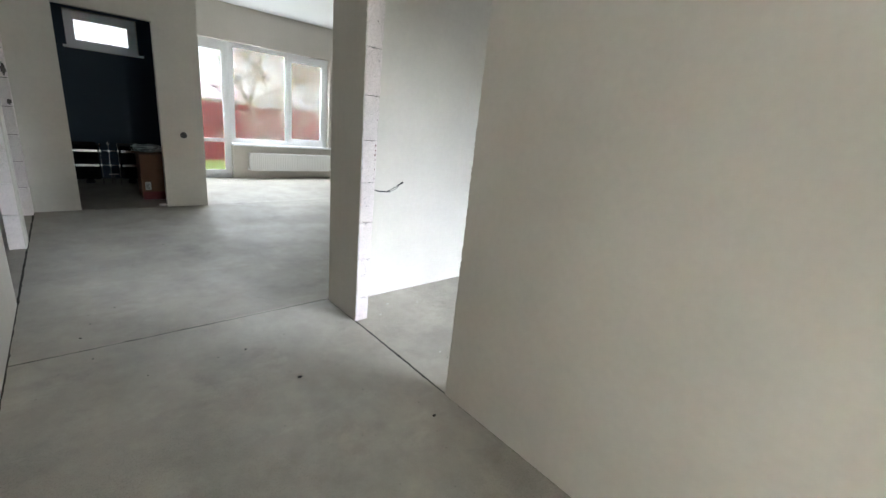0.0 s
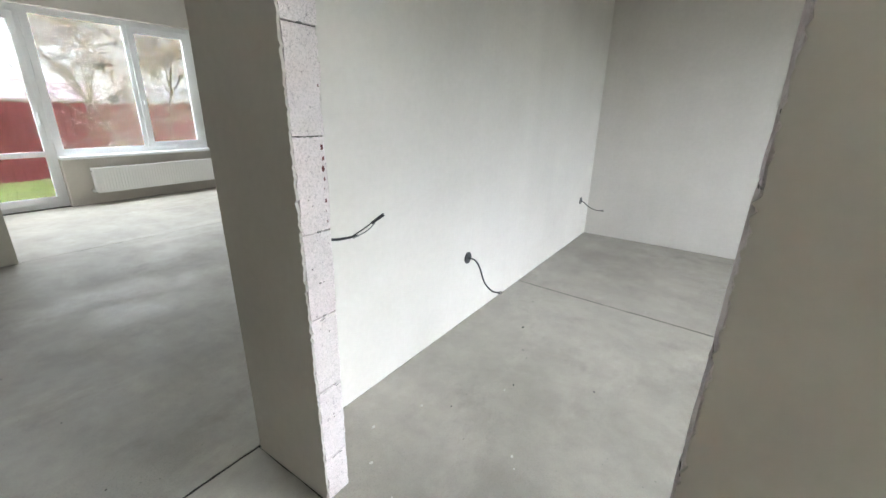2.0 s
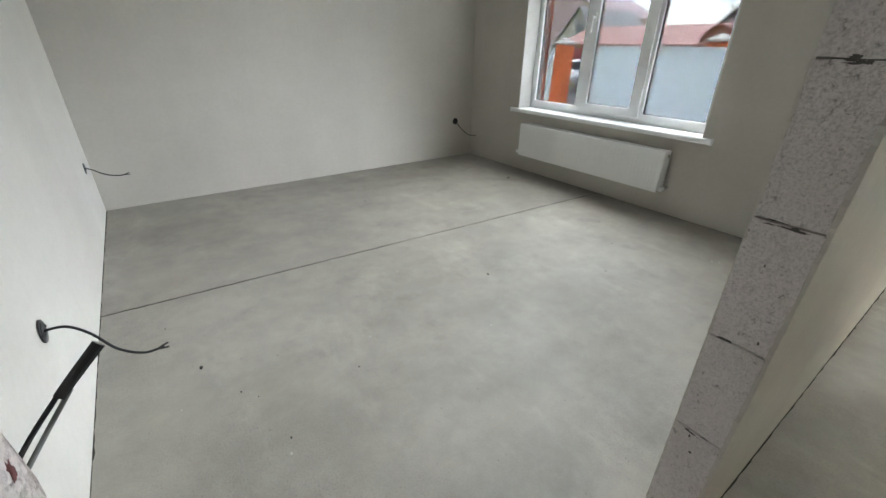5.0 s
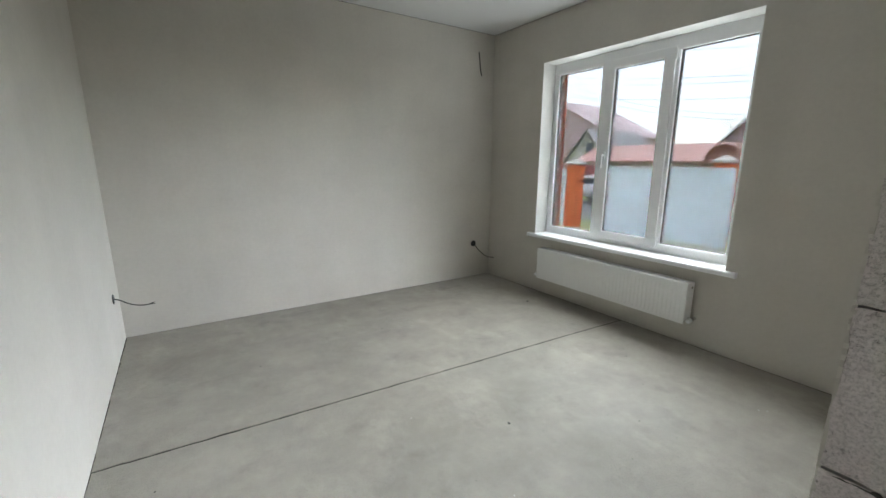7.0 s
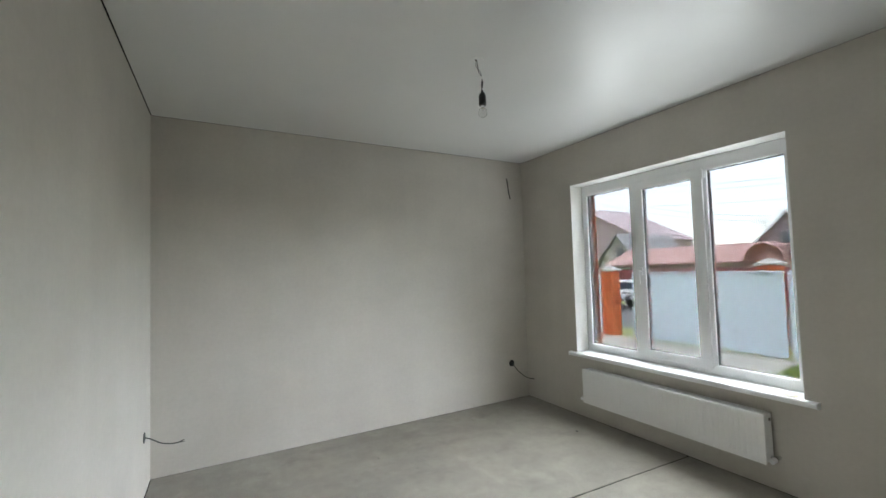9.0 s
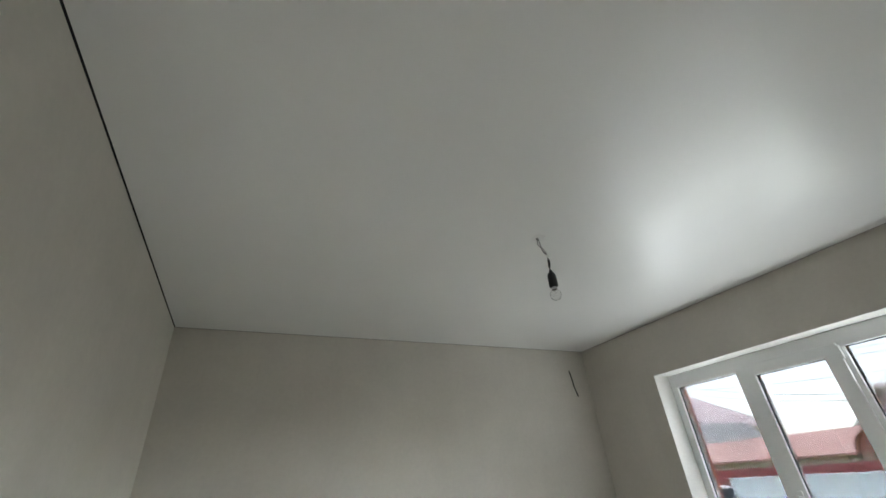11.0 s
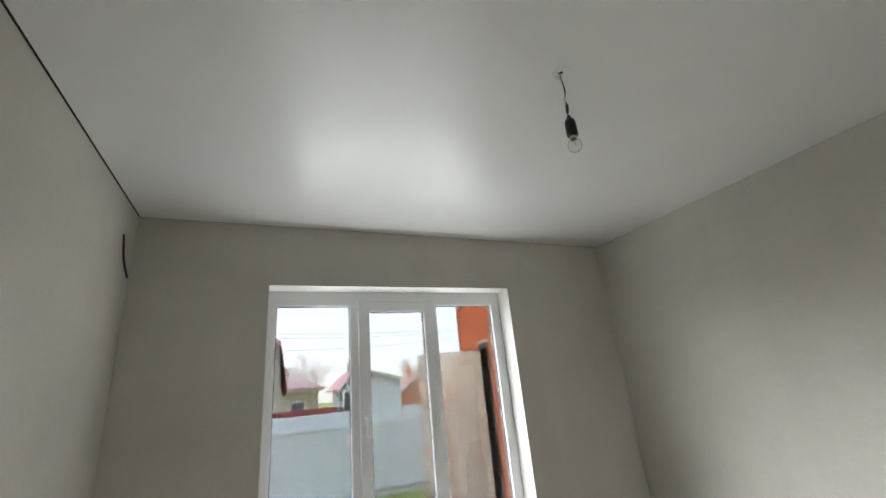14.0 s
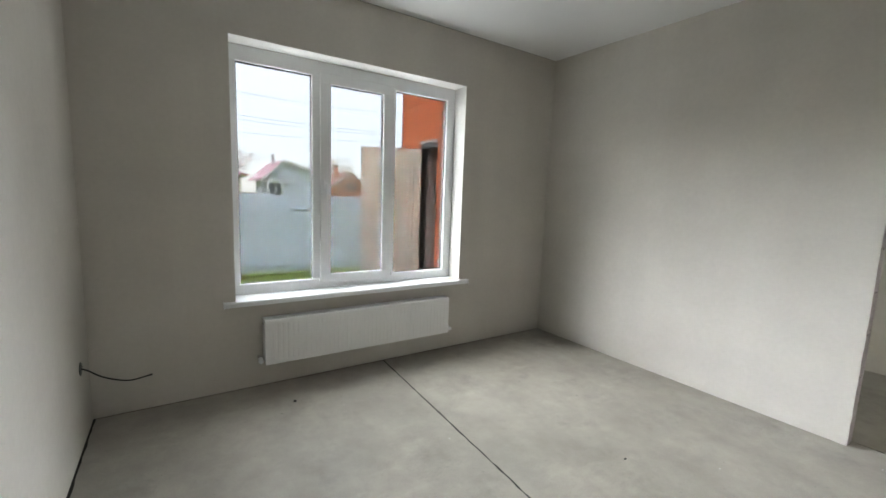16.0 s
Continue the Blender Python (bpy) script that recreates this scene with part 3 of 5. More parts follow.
wall("wall_utility_west", [(-1.87, 6.985, -0.03, -1.772, NW, H + 0.06)])
for nm, sheets in (("west", [(-1.772, 7.082, 0.0, -1.765, NW - 0.012, H)]), ("east", [(-0.27, 7.082, 0.0, -0.263, NW - 0.012, H)]),
                   ("south", [(-1.765, 7.081, 0.0, -1.40, 7.086, H), (-0.612, 7.081, 0.0, -0.27, 7.086, H), (-1.40, 7.081, 2.02, -0.612, 7.086, H)]),
                   ("north", [(-1.765, NW - 0.010, 0.0, -1.285, NW - 0.002, H), (-0.51, NW - 0.010, 0.0, -0.27, NW - 0.002, H), (-1.285, NW - 0.010, 0.0, -0.51, NW - 0.002, 1.755), (-1.285, NW - 0.010, 2.215, -0.51, NW - 0.002, H)])):
    wall("wall_utility_navy_" + nm, sheets, M_NAVY, "wall painted deep navy blue")
LX0, LXM, LX1, LZT = -0.14, 0.70, 2.47, 2.21
wall("wall_living_north", [(-5.2, NW, -0.3, -1.285, 9.45, H + 0.06), (-0.51, NW, -0.3, LX0, 9.45, H + 0.06), (-1.285, NW, -0.3, -0.51, 9.45, 1.755), (-1.285, NW, 2.215, -0.51, 9.45, H + 0.06),
     (LX1, NW, -0.3, EX, 9.45, H + 0.06), (LX0, NW, LZT, LX1, 9.45, H + 0.06), (LX0, NW, -0.3, LXM, 9.45, -0.012), (LXM, NW, -0.3, LX1, 9.45, 0.56)])

# ---- windows ----
def bars(parent, x0, x1, z0, z1, gx0, gx1, gz0, gz1, y0, y1, name="frame_bar"):
    """Four bars between an outer rectangle and its glass rectangle."""
    boxpart(name, (x0, y0, gz1, x1, y1, z1), M_PVC, parent, 0.004)
    boxpart(name, (x0, y0, z0, x1, y1, gz0), M_PVC, parent, 0.004)
    boxpart(name, (x0, y0 + 0.0006, gz0 - 0.003, gx0, y1 - 0.0006, gz1 + 0.003), M_PVC, parent, 0.004)
    boxpart(name, (gx1, y0 + 0.0006, gz0 - 0.003, x1, y1 - 0.0006, gz1 + 0.003), M_PVC, parent, 0.004)


def pane(parent, x0, x1, z0, z1, y):
    """A glazed unit with its dark gasket and a bead."""
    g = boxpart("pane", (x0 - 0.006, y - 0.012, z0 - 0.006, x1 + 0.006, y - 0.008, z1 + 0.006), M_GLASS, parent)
    # Its shadow is off, so daylight enters undimmed by the tint.
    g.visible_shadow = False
    bm = bmesh.new()
    w = 0.006
    for b in ((x0 - 0.002, z1 - w, x1 + 0.002, z1 + 0.002), (x0 - 0.002, z0 - 0.002, x1 + 0.002, z0 + w), (x0 - 0.002, z0, x0 + w, z1), (x1 - w, z0, x1 + 0.002, z1)):
        box(bm, b[0], y - 0.007, b[1], b[2], y - 0.001, b[3])
    part("gasket", bm, M_GASKET, parent, "thin black rubber gasket")


def handle(parent, x, y, z):
    """A lever handle on its rosette, hanging down."""
    bm = box(bmesh.new(), x - 0.014, y, z - 0.035, x + 0.014, y + 0.012, z + 0.035, 0.004)
    tube(bm, [(x, y + 0.01, z), (x, y + 0.045, z)], 0.009, n=10)
    box(bm, x - 0.010, y + 0.036, z - 0.115, x + 0.010, y + 0.052, z + 0.012, 0.005)
    part("handle", bm, M_PVC, parent, "white lever handle turned down")


FY = -0.17
win = tagged(root("window_1", "white plastic three-light window with one opening sash", "window"), kind="structure")
bars(win, 1.0745, 2.9165, 0.588, 2.326, 1.156, 2.860, 0.698, 2.222, FY - 0.07, FY)
boxpart("mullion", (2.291, FY - 0.068, 0.697, 2.354, FY - 0.001, 2.224), M_PVC, win, 0.004)
boxpart("mullion", (1.664, FY - 0.068, 0.697, 1.704, FY - 0.001, 2.224), M_PVC, win, 0.004)
pane(win, 2.354, 2.860, 0.698, 2.222, FY - 0.02)
pane(win, 1.156, 1.664, 0.698, 2.222, FY - 0.02)
sash = boxpart("sash", (1.692, FY - 0.05, 2.174, 2.296, FY + 0.016, 2.249), M_PVC, win, 0.004, "opening sash with a handle")
boxpart("sash_bar", (1.692, FY - 0.05, 0.666, 2.296, FY + 0.016, 0.733), M_PVC, sash, 0.004)
boxpart("sash_bar", (1.692, FY - 0.0494, 0.730, 1.780, FY + 0.0154, 2.177), M_PVC, sash, 0.004)
boxpart("sash_bar", (2.217, FY - 0.0494, 0.730, 2.296, FY + 0.0154, 2.177), M_PVC, sash, 0.004)
pane(sash, 1.780, 2.217, 0.733, 2.174, FY)
handle(sash, 2.254, FY + 0.016, 1.43)
for z in (0.72, 2.19):
    bm = bmesh.new()
    tube(bm, [(1.686, FY + 0.014, z - 0.04), (1.686, FY + 0.014, z + 0.04)], 0.008, n=10)
    box(bm, 1.672, FY - 0.001, z - 0.03, 1.690, FY + 0.008, z + 0.03, 0.002)
    part("hinge", bm, M_PVC, sash, "white hinge cover")
sill = tagged(mesh_ob("window_sill", bmesh.new(), M_PVC), "white plastic window sill over the radiator", "window sill", kind="structure")
bm = prism(bmesh.new(), [(0.998, 0.046), (0.998, 0.002), (1.074, 0.002), (1.074, FY - 0.002), (2.917, FY - 0.002), (2.917, 0.002), (2.986, 0.002), (2.986, 0.046)], 2, 0.588, 0.623)
bmesh.ops.bevel(bm, geom=[e for e in bm.edges if all(v.co.y > 0.045 for v in e.verts)], offset=0.006, segments=3, affect="EDGES")
bm.to_mesh(sill.data)
bm.free()
for x0, x1 in ((0.996, 1.0), (2.984, 2.989)):
    boxpart("end_cap", (x0, 0.003, 0.585, x1, 0.048, 0.626), M_PVC, sill, 0.001)
wall("window_reveal", [(XW0 - 0.001, FY, 0.60, XW0 + 0.004, -0.001, ZW1), (XW1 - 0.004, FY, 0.60, XW1 + 0.001, -0.001, ZW1), (XW0, FY, ZW1 - 0.004, XW1, -0.001, ZW1 + 0.001)], M_REVEAL, "white painted window reveal")
sc = root("tape_scrap", "crumpled yellowed masking tape lying on the sill", "scrap")
bm = bmesh.new()
bmesh.ops.create_grid(bm, x_segments=8, y_segments=5, size=0.5)
for v in bm.verts:
    v.co = Vector((1.17 + v.co.x * 0.12, -0.03 + v.co.y * 0.07 + 0.01 * noise.noise(v.co * 4), 0.628 + 0.008 * abs(noise.noise(v.co * 5 + Vector((3, 1, 0))))))
part("tape", bm, mat("yellowed_tape", (0.66, 0.60, 0.42), 0.5, 0, 0.05), sc)

# living room: glazed door and two-light window
LY = NW + 0.10
ld = tagged(root("door_1", "white plastic glazed terrace door, closed", "door"), kind="structure")
bars(ld, LX0 - 0.004, LXM, -0.011, LZT + 0.004, LX0 + 0.06, LXM - 0.055, 0.06, LZT - 0.08, LY, LY + 0.07)
lsash = boxpart("sash", (LX0 + 0.05, LY - 0.016, 2.055, LXM - 0.045, LY + 0.05, LZT - 0.075), M_PVC, ld, 0.004)
boxpart("sash_bar", (LX0 + 0.05, LY - 0.016, 0.045, LXM - 0.045, LY + 0.05, 0.13), M_PVC, lsash, 0.004)
boxpart("sash_bar", (LX0 + 0.05, LY - 0.0154, 0.128, LX0 + 0.13, LY + 0.0494, 2.057), M_PVC, lsash, 0.004)
boxpart("sash_bar", (LXM - 0.105, LY - 0.0154, 0.128, LXM - 0.045, LY + 0.0494, 2.057), M_PVC, lsash, 0.004)
boxpart("sash_bar", (LX0 + 0.12, LY - 0.014, 0.60, LXM - 0.10, LY + 0.048, 0.66), M_PVC, lsash, 0.004)
for z0, z1 in ((0.13, 0.60), (0.66, 2.055)):
    boxpart("pane", (LX0 + 0.125, LY + 0.01, z0 - 0.004, LXM - 0.10, LY + 0.014, z1 + 0.004), M_GLASS_LESS_DIM, lsash).visible_shadow = False
bm = box(bmesh.new(), LXM - 0.088, LY - 0.028, 0.93, LXM - 0.062, LY - 0.016, 1.07, 0.004)
box(bm, LXM - 0.084, LY - 0.065, 0.97, LXM - 0.066, LY - 0.05, 1.10, 0.005)
tube(bm, [(LXM - 0.075, LY - 0.055, 1.03), (LXM - 0.075, LY - 0.02, 1.03)], 0.008)
part("handle", bm, M_PVC, lsash, "white lever handle")
lwin = tagged(root("window_2", "white plastic two-light window beside the terrace door", "window"), kind="structure")
bars(lwin, LXM + 0.001, LX1 + 0.004, 0.565, LZT + 0.004, LXM + 0.08, LX1 - 0.07, 0.675, 2.14, LY, LY + 0.07)
boxpart("mullion", (1.645, LY + 0.001, 0.67, 1.70, LY + 0.068, 2.145), M_PVC, lwin, 0.004)
boxpart("pane", (LXM + 0.076, LY + 0.02, 0.671, 1.65, LY + 0.024, 2.144), M_GLASS_LESS_DIM, lwin).visible_shadow = False
s2 = boxpart("sash", (1.69, LY - 0.016, 2.07, LX1 - 0.06, LY + 0.05, 2.15), M_PVC, lwin, 0.004)
boxpart("sash_bar", (1.69, LY - 0.016, 0.655, LX1 - 0.06, LY + 0.05, 0.72), M_PVC, s2, 0.004)
boxpart("sash_bar", (1.69, LY - 0.0154, 0.718, 1.765, LY + 0.0494, 2.072), M_PVC, s2, 0.004)
boxpart("sash_bar", (LX1 - 0.135, LY - 0.0154, 0.718, LX1 - 0.06, LY + 0.0494, 2.072), M_PVC, s2, 0.004)
boxpart("pane", (1.76, LY + 0.01, 0.715, LX1 - 0.13, LY + 0.014, 2.075), M_GLASS_LESS_DIM, s2).visible_shadow = False
bm = box(bmesh.new(), 1.715, LY - 0.028, 1.20, 1.74, LY - 0.016, 1.27, 0.004)
box(bm, 1.718, LY - 0.06, 1.13, 1.737, LY - 0.047, 1.25, 0.005)
tube(bm, [(1.7275, LY - 0.05, 1.235), (1.7275, LY - 0.02, 1.235)], 0.008)
part("handle", bm, M_PVC, s2, "white lever handle")
tagged(mesh_ob("window_sill_living", box(bmesh.new(), LXM + 0.0, NW - 0.05, 0.562, LX1 + 0.05, LY, 0.597, 0.005), M_PVC), "white plastic window sill in the living room", "window sill", kind="structure")
uwin = tagged(root("window_3", "small white fanlight window high in the navy wall", "window"), kind="structure")
bars(uwin, -1.288, -0.507, 1.752, 2.218, -1.185, -0.61, 1.86, 2.11, LY, LY + 0.07)
boxpart("pane", (-1.19, LY + 0.02, 1.855, -0.605, LY + 0.024, 2.115), M_GLASS_LESS_DIM, uwin).visible_shadow = False
tagged(mesh_ob("window_sill_utility", box(bmesh.new(), -1.325, NW - 0.05, 1.742, -0.455, LY, 1.773, 0.004), M_PVC), "white plastic sill under the small window", "window sill", kind="structure")


# ---- radiators ----
def radiator(at, turn, length, height, depth, label):
    """A ribbed steel panel radiator; its back is at y = 0 and its front looks along +y."""
    r = thing("radiator", at, label, "radiator", "panel radiators")
    r.rotation_euler = (0, 0, radians(turn))
    y1 = depth
    bm = bmesh.new()
    n = int(round((length - 0.05) / 0.0335))
    pitch = (length - 0.05) / n
    xs = [(0.0, 0.0)]
    for i in range(n):
        c = 0.025 + pitch * (i + 0.5)
        xs += [(c - 0.0085, 0.0), (c - 0.004, -0.0022), (c + 0.004, -0.0022), (c + 0.0085, 0.0)]
    xs.append((length, 0.0))
    zs = [(0.0, 0), (0.022, 0), (0.034, 1), (height - 0.034, 1), (height - 0.022, 0), (height, 0)]
    grid = [[bm.verts.new((x, y1 + d * k, z)) for x, d in xs] for z, k in zs]
    for a, b in zip(grid, grid[1:]):
        for i in range(len(xs) - 1):
            bm.faces.new((a[i], b[i], b[i + 1], a[i + 1]))
    low, high = [bm.verts.new((x, y1 - 0.012, z)) for x in (0, length) for z in (0,)], [bm.verts.new((x, y1 - 0.012, height)) for x in (0, length)]
    bm.faces.new(grid[0] + low[::-1])
    bm.faces.new(grid[-1][::-1] + high)
    bm.faces.new([low[0], high[0]] + [g[0] for g in grid[::-1]])
    bm.faces.new([high[1], low[1]] + [g[-1] for g in grid])
    bm.faces.new((low[1], high[1], high[0], low[0]))
    bmesh.ops.recalc_face_normals(bm, faces=bm.faces)
    part("front_panel", bm, M_RAD, r)
    boxpart("back_panel", (0.01, 0.018, 0.01, length - 0.01, 0.032, height - 0.01), M_RAD, r, 0.003)
    # One solid box fills the hollow, a darker grey than the panels.
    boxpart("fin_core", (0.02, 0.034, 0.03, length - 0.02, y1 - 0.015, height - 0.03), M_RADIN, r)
    for x in (-0.002, length - 0.002):
        s = boxpart("side_cover", (x, 0.016, 0.012, x + 0.004, y1 - 0.006, height + 0.003), M_RAD, r, 0.001)
        bm = bmesh.new()
        tube(bm, [(x - 0.004, 0.05, height - 0.035), (x + 0.008, 0.05, height - 0.035)], 0.011, n=12)
        part("bleed_plug", bm, M_CHROME, s, "chrome bleed plug")
    g = boxpart("top_grille", (0.0, 0.016, height - 0.006, length, 0.022, height + 0.004), M_RAD, r, 0.001)
    boxpart("grille_rail", (0.0, y1 - 0.016, height - 0.006, length, y1 - 0.010, height + 0.004), M_RAD, g, 0.001)
    k = int(length / 0.0125)
    base = None
    for i in range(k):
        x = 0.006 + (length - 0.012) * i / (k - 1)
        if base is None:
            base = boxpart("slat", (-0.0018, 0.022, height - 0.008, 0.0018, y1 - 0.016, height + 0.003), M_RAD, g)
            base.location = (x, 0, 0)
        else:
            o = new("slat", base.data)
            o.parent, o.location = g, (x, 0, 0)
    for x, s in ((0.0, -1), (length, 1)):
        bm = bmesh.new()
        tube(bm, [(x, 0.05, 0.035), (x + s * 0.03, 0.05, 0.035)], 0.010, n=12)
        tube(bm, [(x + s * 0.028, 0.0, 0.030), (x + s * 0.028, 0.07, 0.030)], 0.012, n=12)
        v = part("valve", bm, M_CHROME, r, "chrome angle valve")
        bm = bmesh.new()
        tube(bm, [(x + s * 0.028, 0.066, 0.030), (x + s * 0.028, 0.07, 0.030), (x + s * 0.028, 0.105, 0.026)], 0.017, 0.015, n=14)
        part("cap", bm, M_PVC, v, "white plastic valve cap")
    for x in (0.2, length - 0.2):
        boxpart("bracket", (x - 0.015, 0.0, 0.04, x + 0.015, 0.018, height - 0.02), M_RAD, r)
    return r


radiator((1.254, 0.004, 0.183), 0, 1.498, 0.312, 0.115, "white ribbed steel panel radiator under the bedroom sill")
radiator((2.46, NW - 0.004, 0.142), 180, 1.51, 0.305, 0.115, "white ribbed steel panel radiator under the living-room sill")


# ---- sockets and loose cables ----
def back_box(at, toward, label):
    """A black round back box let into the wall, its rim just proud of the plaster."""
    s = root("socket_box", label, "socket", "open back boxes")
    p, d = Vector(at), Vector(toward)
    bm = bmesh.new()
    tube(bm, [p - d * 0.002, p + d * 0.003], 0.036, n=20)
    part("rim", bm, M_BLACK, s)
    bm = bmesh.new()
    tube(bm, [p + d * 0.0025, p + d * 0.0045], 0.026, n=16)
    u = d.cross(Vector((0, 0, 1)))
    for k in (-0.03, 0.03):
        tube(bm, [p + u * k + d * 0.002, p + u * k + d * 0.006], 0.004, n=8)
    part("cover", bm, M_BLACK, s)
    return s


def cable(pts, r, label, material=M_CABLE, tip=True):
    c = root("cable", label, "cable", "loose cable ends")
    pth = smooth_path(pts)
    part("sheath", tube(bmesh.new(), pth, r, n=8), material, c, smooth=True)
    if tip:
        d = (pth[-1] - pth[-3]).normalized()
        u = d.orthogonal().normalized()
        for s in (-1, 1):
            bm = bmesh.new()
            tube(bm, [pth[-1] - d * 0.012 + u * s * r * 0.6, pth[-1] + d * 0.004 + u * s * r * 1.3, pth[-1] + d * 0.014 + u * s * r * 1.6], r * 0.75, r * 0.7, n=6)
            part("core", bm, M_CABLE, c)
    return c


back_box((1.218, 3.6528, 0.411), (0, -1, 0), "black open back box in the pale bedroom wall")
back_box((3.394, NY, 0.398), (0, -1, 0), "black open back box near the bedroom corner")
back_box((EX, 0.244, 0.402), (-1, 0, 0), "black open back box low on the beige wall")
back_box((-0.392, 6.985, 0.852), (0, -1, 0), "black open back box on the hall partition")
back_box((-0.040, 3.47, 0.885), (1, 0, 0), "black open back box beside the doorway")
cable([(1.218, 3.653, 0.411), (1.214, 3.60, 0.408), (1.19, 3.55, 0.375), (1.155, 3.50, 0.318), (1.138, 3.44, 0.284), (1.124, 3.384, 0.293)], 0.0042, "short black cable curling out of a pale wall")
cable([(3.394, NY, 0.398), (3.394, 3.61, 0.385), (3.40, 3.55, 0.342), (3.402, 3.48, 0.322), (3.404, 3.424, 0.326)], 0.0042, "short black cable curling out of a corner box")
cable([(EX, 0.244, 0.402), (3.655, 0.238, 0.385), (3.59, 0.22, 0.325), (3.49, 0.195, 0.275), (3.393, 0.178, 0.279)], 0.0042, "short black cable curling out of a beige wall")
wc = cable([(-0.040, 3.47, 0.885), (-0.01, 3.468, 0.875), (0.06, 3.452, 0.855), (0.131, 3.428, 0.856)], 0.0044, "two switch cables taped together beside the doorway", M_CABLE, False)
part("lead", tube(bmesh.new(), smooth_path([(0.11, 3.434, 0.857), (0.141, 3.412, 0.879), (0.158, 3.385, 0.905)]), 0.0022, n=8), M_CABLE, wc)
part("lead", tube(bmesh.new(), smooth_path([(0.11, 3.428, 0.852), (0.149, 3.404, 0.873), (0.161, 3.380, 0.901)]), 0.0022, n=8), M_GREYCABLE, wc)
part("tape_wrap", tube(bmesh.new(), [(0.156, 3.388, 0.900), (0.164, 3.372, 0.914), (0.173, 3.352, 0.931)], 0.0048, 0.0056, n=8), M_CABLE, wc, "black tape round the cable ends")
cable([(EX, 0.222, 2.548), (3.676, 0.222, 2.53), (3.668, 0.217, 2.45), (3.655, 0.220, 2.38), (3.631, 0.218, 2.298)], 0.0058, "black cable end hanging high on the beige wall", M_CABLE, False)

# ---- pendant bulb ----
lamp = root("bulb_holder", "bare clear bulb on a black holder and twisted wires", "lamp")
BX, BY = 1.869, 1.838
bm = bmesh.new()
lathe(bm, [(0.026, H), (0.026, H - 0.003), (0.036, H - 0.0035), (0.037, H)], BX, BY, 28, False)
part("ceiling_ring", bm, M_CEIL, lamp, "clear plastic ceiling ring")
# Solid black patch below the sheet, painted for the shade inside a cut.
bm = bmesh.new()
prism(bm, [(BX - 0.008, BY + 0.006), (BX + 0.014, BY - 0.004), (BX + 0.004, BY + 0.014)], 2, H - 0.004, H - 0.0015)
part("ceiling_cut", bm, M_GAP, lamp, "black patch for the shade in a ceiling cut")
HX, HY = 1.856, 1.816
for s in (-1, 1):
    part("wire", tube(bmesh.new(), smooth_path([(BX + 0.004, BY + 0.002 * s, H - 0.001), (BX + 0.002 + 0.004 * s, BY + 0.004 * s, 2.71), (BX - 0.010 - 0.004 * s, BY - 0.008 - 0.003 * s, 2.675), (HX - 0.002 + 0.001 * s, HY, 2.642)]), 0.0022, n=6), M_GREYCABLE if s > 0 else M_CABLE, lamp)
part("terminal_block", box(bmesh.new(), HX - 0.009, HY - 0.006, 2.628, HX + 0.005, HY + 0.006, 2.646, 0.002), M_CEIL, lamp, "pale plastic terminal block")
part("wire", tube(bmesh.new(), smooth_path([(HX - 0.002, HY, 2.63), (HX - 0.004, HY, 2.60), (HX + 0.001, HY, 2.575), (HX, HY, 2.55)]), 0.003, n=6), M_CABLE, lamp)
part("tape_wrap", tube(bmesh.new(), [(HX - 0.004, HY, 2.614), (HX - 0.003, HY, 2.60), (HX + 0.001, HY, 2.578)], 0.0065, 0.006, n=8), M_CABLE, lamp)
part("holder", lathe(bmesh.new(), [(0.004, 2.560), (0.008, 2.558), (0.009, 2.547), (0.017, 2.540), (0.0215, 2.526), (0.022, 2.472), (0.019, 2.466), (0.012, 2.464)], HX, HY, 24), M_BLACK, lamp, "black plastic lamp holder", True)
part("bulb_cap", lathe(bmesh.new(), [(0.012, 2.470), (0.0135, 2.468), (0.0135, 2.452), (0.012, 2.450)], HX, HY, 18), M_CHROME, lamp)
part("bulb_globe", lathe(bmesh.new(), [(0.0125, 2.454), (0.015, 2.449), (0.021, 2.442), (0.026, 2.430), (0.026, 2.419), (0.022, 2.407), (0.014, 2.399), (0.002, 2.397)], HX, HY, 24), M_BULB, lamp, "clear glass bulb", True)
part("filament_stem", tube(bmesh.new(), [(HX, HY, 2.452), (HX, HY, 2.436), (HX - 0.006, HY + 0.004, 2.426)], 0.002, 0.0008, n=6), M_CHROME, lamp)

# ---- hall: box, papers and hardware in the utility room ----
crate = root("cardboard_box", "tall brown cardboard box with a white label", "box")
boxpart("carton", (-0.80, 7.44, 0.0, -0.555, 7.80, 0.56), M_CARD, crate, 0.006)
boxpart("carton_foot", (-0.795, 7.432, 0.0, -0.56, 7.4395, 0.10), mat("red_print", (0.16, 0.03, 0.03), 0.8), crate, 0.001, "dark red printed band")
lab = boxpart("label", (-0.765, 7.4372, 0.12, -0.705, 7.4395, 0.22), M_PAPER, crate, 0.0, "white paper label")
bm = bmesh.new()
for i in range(5):
    box(bm, -0.757, 7.4362, 0.135 + 0.014 * i, -0.72 - 0.004 * (i % 3), 7.4371, 0.141 + 0.014 * i)
part("print", bm, M_BLACK, lab)
rag = root("paper_heap", "crumpled pale paper heaped on the cardboard box", "paper")
